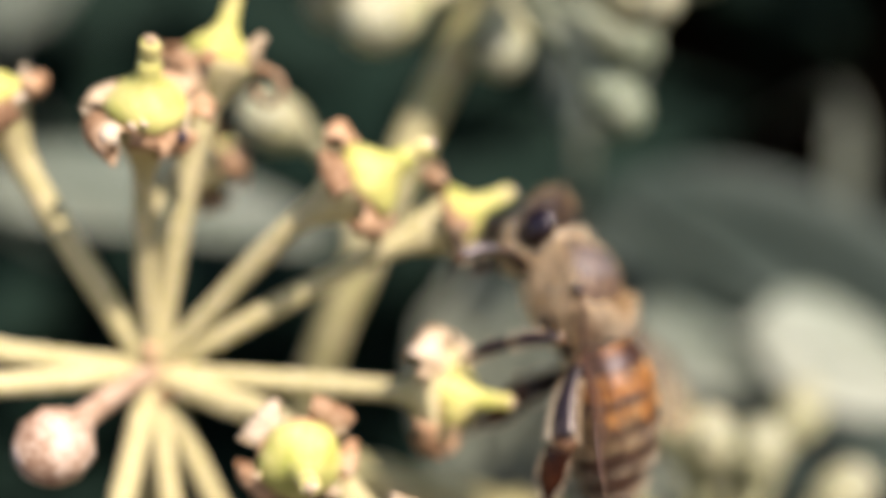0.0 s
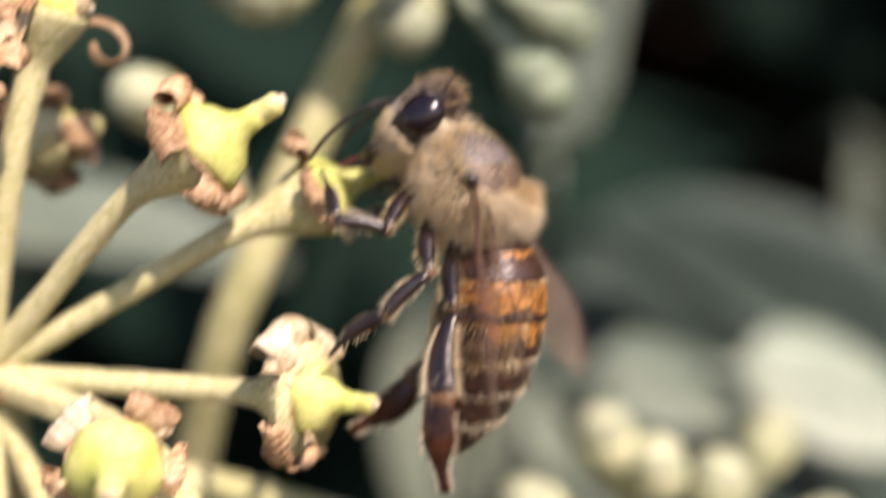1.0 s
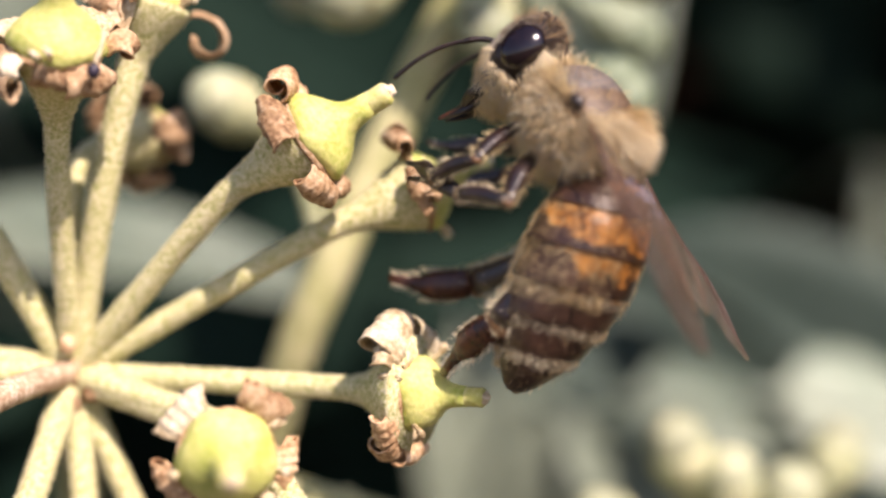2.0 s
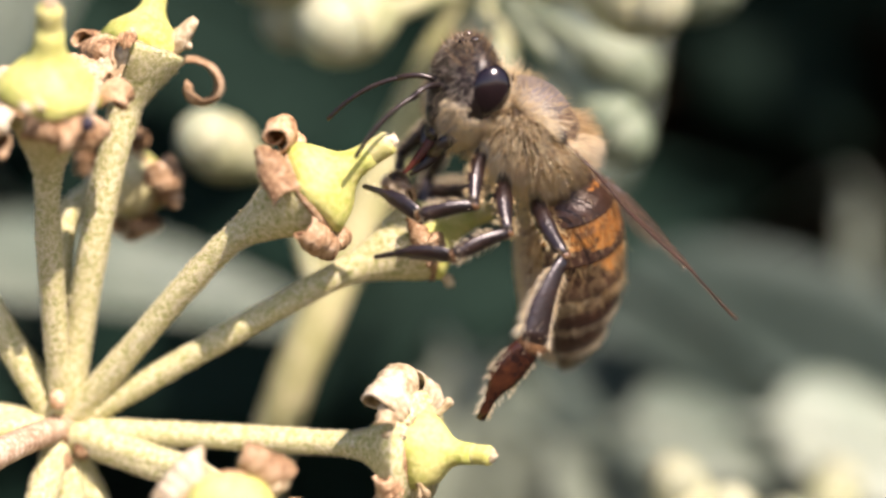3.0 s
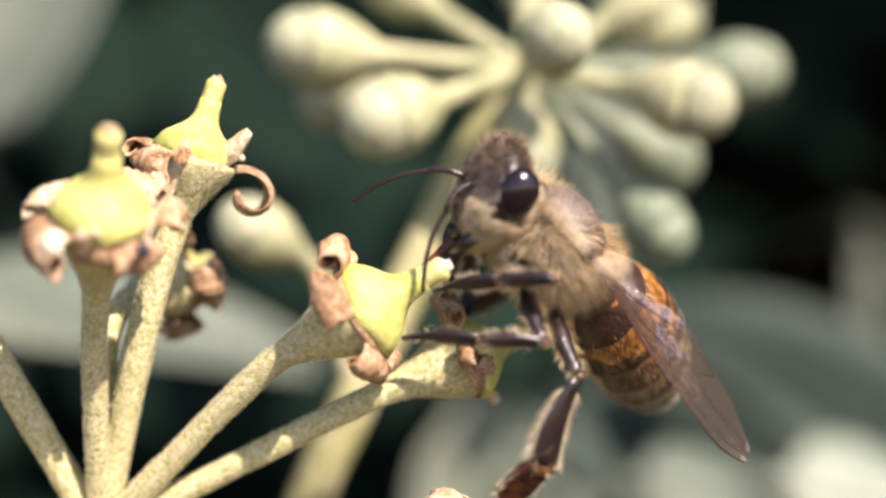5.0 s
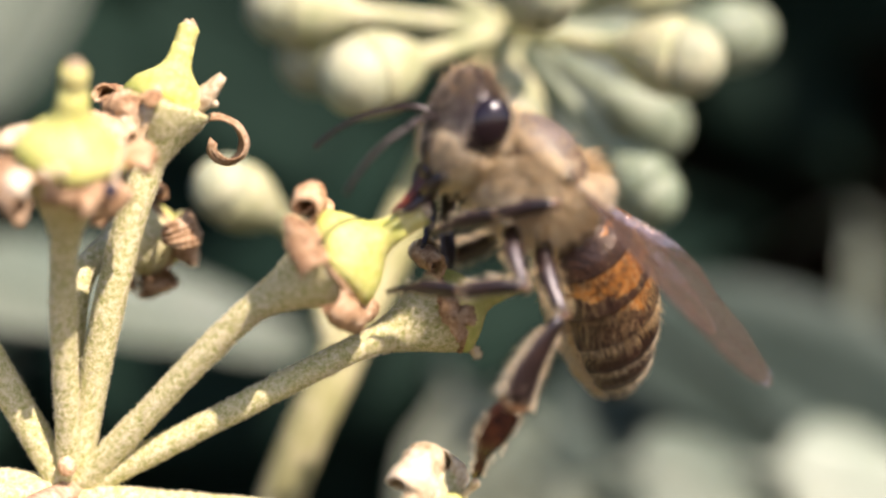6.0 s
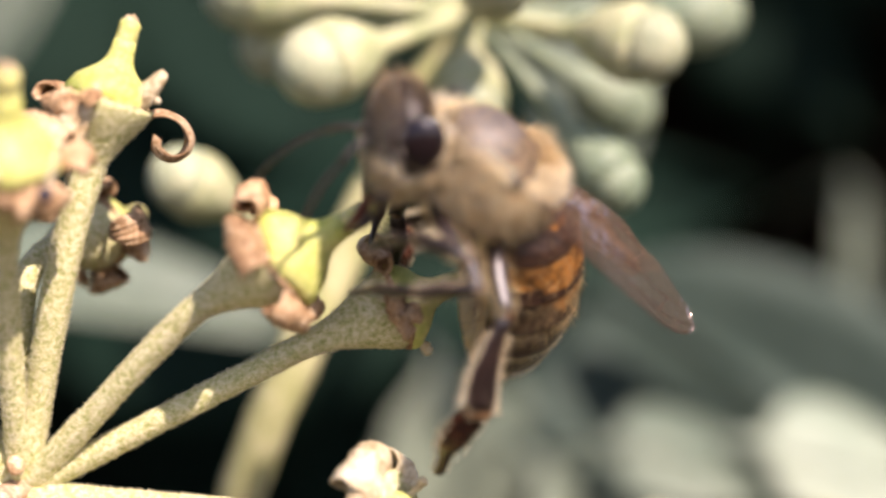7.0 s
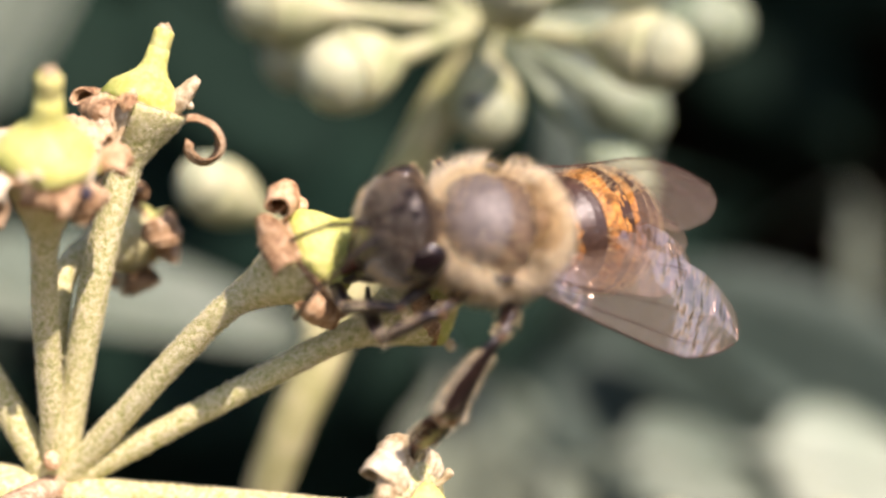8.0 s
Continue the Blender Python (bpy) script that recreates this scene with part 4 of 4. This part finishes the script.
band("fuzz", 0.02, 0.18, 1500, (0.4, 0.85), GOLD, False, 0.010, "golden hair at the base")
for c in (0.53, 0.68, 0.83):
    band("fuzz", c - 0.04, c + 0.015, 750, (0.2, 0.42), ASH, False, 0.007, "pale hair band")
band("fuzz", 0.30, 0.97, 800, (0.18, 0.36), UMBER, False, 0.008, "short tan hair")
band("fuzz", 0.12, 0.56, 4200, (0.3, 0.7), GOLD, True, 0.007, "long golden hair on the flanks")
g = Geo()
for _ in range(2600):
    s, a = rnd.uniform(0.05, 0.9), rnd.uniform(2.2, 4.08)
    nrm = V(0, math.sin(a), math.cos(a))
    g.hair(spine(s) + nrm * (girth(s) * 0.92), nrm + V(-0.7, 0, 0), rnd.uniform(0.2, 0.4), 0.014)
part("fuzz", g, ASH, abdomen, "pale belly hair", kind="stuff")


# wings: along +x from the joint, the leading edge on y = 0, the trailing edge towards -y (mirrored for the other side)
def wing(name, length, width, s, joint, veins):
    g, rows, cols = Geo(), 22, 7
    for i in range(rows + 1):
        q = 1 - (1 - i / rows) ** 1.7
        tip = max(0.0, (q - 0.66) / 0.34)
        near, far = 0.02 * length * q + 0.42 * width * tip ** 2.6, width * (0.10 + 0.90 * math.sin(math.pi * min(0.5, 0.06 + 0.60 * q)) ** 1.4)
        far = 0.5 * width + (far - 0.5 * width) * math.sqrt(max(0.0, 1 - tip ** 2.4)) if tip else far
        lead, chord = near, max(0.02, far - near)
        for j in range(cols + 1):
            w = j / cols
            g.v.append(V(q * length, s * (lead + chord * w), 0.14 * math.sin(5 * w + 7 * q) * w + 0.08 * math.sin(11 * q + 3 * w) + 0.16 * w * noise.noise((7 * q, 3 * w, s))))
    for i in range(rows):
        for j in range(cols):
            a = i * (cols + 1) + j
            g.face((a, a + 1, a + cols + 2, a + cols + 1))
    grid = [g.v[i * (cols + 1):(i + 1) * (cols + 1)] for i in range(rows + 1)]
    ob = part(name, g, WING, bee, "clear brownish veined wing", at=joint)
    for r0, c0, r1, c1, thick in veins:
        pts = []
        for q in range(9):
            u = q / 8
            r, c = r0 + (r1 - r0) * u, c0 + (c1 - c0) * u
            i, j = min(int(r), rows - 1), min(int(c), cols - 1)
            p = grid[i][j].lerp(grid[i + 1][j], r - i).lerp(grid[i][j + 1].lerp(grid[i + 1][j + 1], r - i), c - j)
            pts.append(p + V(0, 0, 0.01))
        part("vein", Geo().tube(pts, [0.52 * thick * (1 - 0.4 * q / 8) for q in range(9)], 5), VEIN, ob)
    return ob


FORE = ((0, 0, 21, 0, 0.075), (0, 1, 13, 1.2, 0.05), (1, 2.5, 12, 3.2, 0.042), (2, 5, 11, 6.4, 0.035), (12, 3.1, 19, 5.0, 0.026), (13, 1.1, 20, 2.4, 0.028), (9, 3.0, 11, 6.2, 0.026), (13, 1.2, 14.5, 4.0, 0.026), (16, 0.2, 17, 3.4, 0.024))
HIND = ((0, 0, 20, 0.1, 0.045), (0, 2, 14, 2.8, 0.03), (3, 4, 11, 6.0, 0.026))
wings = {}
for s in (1, -1):
    wings["fore", s] = wing("forewing", 8.9, 3.4, s, (-0.15, s * 1.85, 0.5), FORE)
    wings["hind", s] = wing("hindwing", 6.8, 2.7, s, (-0.7, s * 1.68, 0.48), HIND)


# legs: each segment lies along +x from its joint
def segment(name, length, r0, r1, r2, parent, at, flat, fringe, foot=False, material=LEG, hair=ASH, hair_len=(0.25, 0.45)):
    pts = [V(length * q / 8, 0, 0.06 * length * math.sin(math.pi * q / 8)) for q in range(9)]
    rad = [r0 + (r1 - r0) * min(1, q / 4) if q <= 4 else r1 + (r2 - r1) * (q - 4) / 4 for q in range(9)]
    if foot:
        rad = [r1 * f for f in (0.75, 0.95, 1.0, 1.0, 0.95, 0.6, 0.38, 0.34, 0.3)]
    g = Geo().tube(pts, rad, 12, side=(0, 1, 0), flat=flat)
    g.ball(pts[0], (r0, r0 * flat, r0), 10, 7)
    g.ball(pts[-1], (r2 * 0.8, r2 * flat, r2), 10, 7, k=0 if foot else 1)
    ob = part(name, g, [material, JOINT], parent, at=at)
    h = Geo()
    for _ in range(fringe):
        q, a = rnd.uniform(0.16, 0.96), rnd.uniform(0, 6.28)
        i = int(q * 8)
        r = rad[i]
        nrm = V(0, math.cos(a), math.sin(a))
        if flat < 0.9 and abs(nrm.y) > 0.55:
            continue
        h.hair(pts[i].lerp(pts[min(8, i + 1)], q * 8 - i) + V(0, nrm.y * r * flat, nrm.z * r) * 0.95, nrm + V(0.9, 0, 0), rnd.uniform(*hair_len), 0.008)
    for _ in range(0 if foot else min(90, fringe // 2)):
        nrm = V(rnd.uniform(-1, 1), rnd.uniform(-1, 1), rnd.uniform(-1, 1)).normalized()
        h.hair(pts[-1] + V(-0.25 * rnd.random(), 0, 0) + nrm * r2 * 0.8, nrm + V(-0.3, 0, 0), rnd.uniform(0.1, 0.28), 0.008)
    if h.v:
        part("leg_hair", h, hair, ob, kind="stuff")
    return ob


SIZES = {"front": (2.5, 1.8, 2.3), "middle": (2.7, 2.0, 2.6), "hind": (3.0, 3.1, 3.1)}
HIPS = {"front": (1.25, 0.75, -1.35), "middle": (0.15, 0.95, -1.5), "hind": (-1.1, 0.95, -1.35)}
legs = {}
for which in ("front", "middle", "hind"):
    for s in (1, -1):
        hip = V(HIPS[which][0], HIPS[which][1] * s, HIPS[which][2])
        l1, l2, l3 = SIZES[which]
        back = which == "hind"
        femur = segment(which + "_leg", l1, 0.22, 0.36 if which != "front" else 0.31, 0.21, bee, hip, 0.8, 260, hair=GOLD)
        tibia = segment("tibia", l2, 0.19, 0.44 if back else 0.29, 0.58 if back else 0.27, femur, (l1, 0, 0), 0.5 if back else 0.8, 1500 if back else 260, hair_len=(0.15, 0.62) if back else (0.15, 0.38))
        foot = segment("tarsus", l3, 0.32 if back else 0.19, 0.58 if back else 0.29, 0.07, tibia, (l2, 0, 0), 0.5, 900 if back else 160, True, AMBER if back else LEG, ASH, hair_len=(0.12, 0.3))
        legs[which, s] = (hip, (l1, l2, l3), femur, tibia, foot)


# ---- the ways of the bee and its parts ----
def body(at, ahead, back):
    x = Vector(ahead).normalized()
    b = Vector(back)
    z = (b - x * b.dot(x)).normalized()
    y = z.cross(x)
    m = Matrix((x, y, z)).transposed().to_4x4()
    m.translation = BASE + Vector(at) * MM
    return m


def aim(d, roll_hint):
    """A turn whose x points along d and whose y lies near roll_hint."""
    x = Vector(d).normalized()
    h = Vector(roll_hint)
    y = (h - x * h.dot(x))
    y = y.normalized() if y.length > 1e-4 else x.orthogonal().normalized()
    return Matrix((x, y, x.cross(y))).transposed()


# seconds, thorax in mm, then the ways ahead and out of the back
BEE_AT = [(0, 4.47, -0.04, -5.64), (0.5, 5.12, -0.49, -3.7), (1, 5.08, 0.36, -2.66), (1.2, 5.21, -0.42, -2.54), (2.3, 4.58, -2.26, 0.15), (2.5, 2.92, -0.74, 0.74), (3, 3.18, 0.88, 0.86), (3.5, 2.36, -0.14, 1.47), (4, 2.48, 0.13, 1.34), (4.5, 2.2, 0.32, 1.35), (5, 2.16, 0.19, 1.32), (5.2, 2.07, -0.21, 1.16), (6.3, 2, -0.61, 1.86), (6.5, 2.08, -0.6, 1.64), (7, 2.13, -1.73, 1.86), (7.5, 1.54, -2.94, -0.45), (8, 1.54, -1.91, -0.24)]
BEE_AHEAD = [(-0.46, 0.21, 0.86), (-0.5, 0.23, 0.84), (-0.59, 0.16, 0.79), (-0.54, 0.29, 0.79), (-0.73, 0.34, 0.59), (-0.9, 0.1, 0.42), (-0.7, -0.44, 0.57), (-0.73, -0.34, 0.59), (-0.72, -0.26, 0.65), (-0.66, -0.24, 0.72), (-0.65, -0.41, 0.65), (-0.65, -0.39, 0.65), (-0.75, -0.42, 0.52), (-0.74, -0.45, 0.5), (-0.81, -0.46, 0.36), (-0.87, -0.46, 0.16), (-0.96, -0.27, 0.05)]
BEE_BACK = [(0.8, -0.32, 0.51), (0.78, -0.3, 0.55), (0.77, -0.2, 0.61), (0.78, -0.18, 0.6), (0.54, -0.24, 0.81), (0.38, -0.24, 0.89), (0.67, -0.12, 0.73), (0.62, 0.02, 0.78), (0.67, -0.01, 0.74), (0.74, -0.02, 0.67), (0.73, -0.08, 0.68), (0.72, -0.07, 0.69), (0.6, -0.07, 0.8), (0.6, -0.12, 0.79), (0.53, -0.31, 0.79), (0.48, -0.76, 0.44), (0.26, -0.87, 0.42)]
# droop and swing of the abdomen, nod and turn of the head, in degrees
BEND = [(0, 18, 9, 23, 2), (0.5, 24, -3, 9, 4), (1, 42, 4, 9, 2), (1.2, 46, 3, 6, 5), (2.3, 61, 5, 8, 0), (2.5, 57, -6, 10, 1), (3, 33, 3, 29, 8), (3.5, 28, 1, 18, 8), (4, -5, 11, 15, 7), (4.5, -3, 11, 25, 14), (5, -4, 16, 28, 2), (5.2, -5, 5, 24, 1), (6.3, 23, 16, 21, 4), (6.5, 12, 16, 17, 4), (7, 48, 14, 25, 2), (7.5, 21, 12, 2, 18), (8, 26, 22, -7, 14)]
# spread of the wings from the body's line, their tilt and their droop
WINGS = [(0, 50, -22, 2), (0.5, 36, -20, 9), (1, 48, -28, 12), (1.2, 42, -20, 8), (2.3, 15, 15, 17), (2.5, 28, 24, 15), (3, 24, 4, 5), (3.5, 26, 10, 8), (4, 28, 24, 7), (4.5, 27, 24, 4), (5, 24, 30, 10), (5.2, 18, 24, -3), (6.3, 34, 26, 15), (6.5, 34, 26, 12), (7, 11, 20, 16), (7.5, -1, 32, 6), (8, 18, 13, 15)]
FEELERS = [(0, 45), (1.0, 40), (2.5, 12), (3.0, 0), (3.5, 12), (4.0, 28), (4.5, 6), (5.0, 0), (5.2, 0), (7.0, 0), (8.0, 25)]
KNEE = {
    "front": [(0, 1.07, -1.78, -3.47), (0.5, 2.42, -2.12, -3.5), (1, 2.22, -1.48, -3.87), (1.2, 2.02, -2.06, -2.62), (2.3, 1.48, -3.44, -1.71), (2.5, 0.81, -2.3, -1.11), (3, 1.29, -1.09, -1.1), (3.5, 0.7, -1.86, 0.48), (4, 0.63, -1.65, 0.47), (4.5, 0.85, -1.51, 0.85), (5, 1.05, -1.61, 0.63), (5.2, 1.12, -1.91, 0.75), (6.3, 1.25, -2.21, 0.64), (6.5, 0.65, -2.2, -0.1), (7, 0.94, -3.05, 0.16), (7.5, -0.86, -3.96, -2.07), (8, -1.47, -3.19, -2.71)],
    "middle": [(0, 3.32, -2.38, -7.04), (0.5, 3.56, -2.72, -6.29), (1, 3.56, -2.08, -5.61), (1.2, 3.31, -2.66, -5.08), (2.3, 2.54, -4.04, -2.56), (2.5, 2.8, -2.9, -3.01), (3, 2.24, -1.69, -3.01), (3.5, 1.76, -2.46, -1.57), (4, 1.53, -2.25, -1.55), (4.5, 1.57, -2.11, -1.62), (5, 1.56, -2.21, -1.71), (5.2, 1.43, -2.51, -1.77), (6.3, 1.4, -2.81, -1.57), (6.5, 1.33, -2.8, -1.83), (7, 1.94, -3.65, -1.93), (7.5, 1.08, -4.56, -3.1), (8, -0.42, -3.79, -3.05)],
    "hind": [(0, 4.13, -4, -8.13), (0.5, 5, -4, -8.04), (1, 4.31, -3.4, -7.95), (1.2, 5.32, -2.46, -6.6), (2.3, 4.32, -3.84, -4.3), (2.5, 4.07, -2.7, -3.92), (3, 4.44, -1.49, -4.27), (3.5, 3.76, -2.26, -3.38), (4, 3.82, -2.05, -3.39), (4.5, 3.32, -1.91, -3.38), (5, 2.86, -2.01, -3.26), (5.2, 2.55, -2.31, -3.04), (6.3, 3.09, -2.61, -3.2), (6.5, 3.34, -2.6, -3.49), (7, 2.86, -3.45, -3.54), (7.5, 2.79, -4.36, -4.1), (8, 1.66, -3.59, -3.94)],
}
ANKLE = {
    "front": [(0, 0.17, -1.9, -3.88), (0.5, 1.23, -2.08, -3.28), (1, 1.28, -1.73, -3.84), (1.2, 1.25, -2.05, -2.98), (2.3, 0.18, -2.78, -1.82), (2.5, -0.48, -2.18, -0.71), (3, -0.32, -1.53, -2.02), (3.5, -0.88, -1.94, -0.25), (4, -0.85, -1.83, -0.27), (4.5, -0.81, -1.75, 0.02), (5, -0.6, -1.8, -0.01), (5.2, -0.48, -1.96, -0.06), (6.3, -0.63, -2.13, -0.1), (6.5, -0.92, -2.12, -0.36), (7, -0.6, -2.57, -0.08), (7.5, -1.85, -3.06, -2), (8, -2.55, -2.65, -2.64)],
    "middle": [(0, 1.87, -2.3, -7.36), (0.5, 1.68, -2.48, -7.35), (1, 2.01, -2.13, -6.89), (1.2, 1.91, -2.45, -4.5), (2.3, 1.19, -3.18, -2.94), (2.5, 1.15, -2.58, -3.15), (3, 0.38, -1.93, -3.43), (3.5, -0.33, -2.34, -2), (4, -0.39, -2.23, -1.92), (4.5, -0.26, -2.15, -1.99), (5, -0.42, -2.2, -1.9), (5.2, -0.5, -2.36, -1.95), (6.3, -0.54, -2.53, -1.92), (6.5, -0.04, -2.52, -1.92), (7, 0.08, -2.97, -2.04), (7.5, 0.3, -3.46, -3.56), (8, -1.13, -3.05, -3.25)],
    "hind": [(0, 3.4, -4.6, -10.62), (0.5, 4.54, -4.7, -11.01), (1, 3.86, -4.3, -10.21), (1.2, 3.23, -1.85, -8.34), (2.3, 2.51, -2.58, -6.92), (2.5, 2.4, -1.98, -6.67), (3, 2.71, -1.33, -6.92), (3.5, 2.31, -1.74, -6.34), (4, 2.11, -1.63, -6.19), (4.5, 1.77, -1.55, -5.99), (5, 1.63, -1.6, -5.86), (5.2, 0.77, -1.76, -5.56), (6.3, 1.55, -1.93, -5.55), (6.5, 1.72, -1.92, -5.64), (7, 1.96, -2.37, -5.36), (7.5, 1.81, -2.86, -6.27), (8, 0.44, -2.45, -5.62)],
}
TOE = {
    "front": [(0, -0.72, -1.2, -3.47), (0.5, 0.11, -1.2, -3.5), (1, 0.09, -1.2, -2.85), (1.2, 0.42, -1.2, -3.32), (2.3, -1.1, -1.2, -1.78), (2.5, -1.48, -1.2, -1.37), (3, -1.43, -1.2, -1.6), (3.5, -2.01, -1.2, -0.95), (4, -2.16, -1.2, -1.01), (4.5, -2.12, -1.2, -0.73), (5, -2.34, -1.2, -0.4), (5.2, -2.49, -1.2, -0.57), (6.3, -2.31, -1.2, -0.79), (6.5, -1.82, -1.2, -1.05), (7, -1.54, -1.2, -0.7), (7.5, -2.93, -1.2, -1.36), (8, -3.36, -1.2, -1.86)],
    "middle": [(0, 0.31, -1.6, -8), (0.5, 0.37, -1.6, -8.34), (1, 0.59, -1.6, -7.87), (1.2, 0.51, -1.6, -5.24), (2.3, -0.33, -1.6, -2.34), (2.5, -0.35, -1.6, -3.47), (3, -1.65, -1.6, -3.37), (3.5, -2.56, -1.6, -2.53), (4, -2.88, -1.6, -2.31), (4.5, -2.66, -1.6, -2.23), (5, -2.78, -1.6, -1.86), (5.2, -3.03, -1.6, -1.96), (6.3, -2.12, -1.6, -1.85), (6.5, -1.99, -1.6, -1.94), (7, -1.88, -1.6, -2.1), (7.5, -1.88, -1.6, -2.79), (8, -2.25, -1.6, -2.59)],
    "hind": [(0, 2.84, -4.4, -13.05), (0.5, 4.81, -4.6, -13.65), (1, 4.06, -4.2, -12.41), (1.2, 1.63, -0.8, -9.57), (2.3, 1.08, -0.8, -8.88), (2.5, 1.16, -0.8, -8.98), (3, 1.08, -0.8, -8.98), (3.5, 0.94, -0.8, -8.47), (4, 0.84, -0.8, -8.17), (4.5, 0.58, -0.8, -8.07), (5, 0.21, -0.8, -7.85), (5.2, 0.04, -0.8, -7.53), (6.3, 0.58, -0.8, -7.64), (6.5, 0.61, -0.8, -7.93), (7, 0.83, -0.8, -7.63), (7.5, 0.88, -0.8, -8.13), (8, -0.76, -0.8, -7.36)],
}
NEAR_FEELER = {3.0: 8, 4.5: 8, 5.0: 48, 5.2: 12, 7.0: 20}
FAR_TOE = {"front": (-1.6, 1.6, -0.6), "middle": (-1.0, 3.4, -2.2), "hind": (-1.6, 3.2, -2.4)}
FAR_TOE_FIRST = {"front": (0.2, 2.8, -2.2), "middle": (0.4, 3.2, -3.4), "hind": (0.5, 2.5, -11.3)}
FAR_HIND_OUT = (V(2.9, 2.0, -5.6), V(1.5, 2.0, -5.5), V(-2.2, 2.0, -5.3))
FAR_HIND_FIRST = (V(4.6, 2.2, -8.2), V(2.4, 2.4, -10.1))


def bend(knee, toe, l2, l3):
    """The ankle between a knee and a toe, bent outwards on the far side."""
    way = toe - knee
    d = way.length
    if d >= l2 + l3:
        return knee.lerp(toe, l2 / d)
    u = way / d
    a = (l2 * l2 - l3 * l3 + d * d) / (2 * d)
    out = V(-0.2, -1, 0.3)
    out = (out - u * out.dot(u)).normalized()
    return knee + u * a + out * math.sqrt(max(0.0, l2 * l2 - a * a))


def motions():
    rows = [(r[0], body(r[1:], a, b)) for r, a, b in zip(BEE_AT, BEE_AHEAD, BEE_BACK)]
    walk(bee, rows)
    walk(abdomen, [(t, Matrix.Translation(abdomen.location) @ pose(0, 0, 0, 0, -droop, swing) @ pose(0, 0, 0, -1.1 * swing)) for t, droop, swing, nod, turn in BEND])
    walk(head, [(t, Matrix.Translation(head.location) @ pose(0, 0, 0, 0, nod, turn)) for t, droop, swing, nod, turn in BEND])
    # the antennae are held down along the face at first, then forwards
    for ob in feelers:
        more = NEAR_FEELER if ob.location.y > 0 else {}
        walk(ob, [(t, Matrix.Translation(ob.location) @ pose(0, 0, 0, 0, fold + more.get(t, 0))) for t, fold in FEELERS])
    for (which, s), ob in wings.items():
        joint, more = Matrix.Translation(ob.location), -15 if which == "hind" else 0
        # x runs backwards: half a turn round z, then outwards by the spread
        walk(ob, [(t, joint @ pose(0, 0, 0, 0, 0, 180 - s * (spread + more)) @ pose(0, 0, 0, s * tilt, drop)) for t, spread, tilt, drop in WINGS])
    for (which, s), (hip, sizes, femur, tibia, foot) in legs.items():
        turns = ([], [], [])
        for i, (t, m) in enumerate(rows):
            inv = m.inverted()
            points = []
            for table in (KNEE, ANKLE, TOE):
                p = Vector(table[which][i][1:])
                q = (inv @ (BASE + p * MM)) / MM
                points.append(q)
            if s < 0:
                # the far legs hold on to the flower behind
                toe = (inv @ (BASE + V(*(FAR_TOE[which] if t > 2 else FAR_TOE_FIRST[which])) * MM)) / MM
                knee = hip + V(-0.35 if which == "hind" else 0.25, -0.9, -0.2).normalized() * sizes[0]
                points = [knee, bend(knee, toe, sizes[1], sizes[2]), toe]
                if which == "hind" and t == 2.3:
                    points = [(inv @ (BASE + p * MM)) / MM for p in FAR_HIND_OUT]
                if which == "hind" and t < 2:
                    points = [(inv @ (BASE + p * MM)) / MM for p in FAR_HIND_FIRST] + [toe]
            start, out = Vector(hip), []
            for p, l in zip(points, sizes):
                turn = aim(p - start, (0, s, 0))
                out.append(turn)
                start = start + turn.col[0] * l
            before = Matrix.Identity(3)
            for k, turn in enumerate(out):
                turns[k].append((t, before.inverted() @ turn))
                before = turn
        for ob, list_of_turns in zip((femur, tibia, foot), turns):
            at = Matrix.Translation(ob.location)
            walk(ob, [(t, at @ turn.to_4x4()) for t, turn in list_of_turns])


motions()
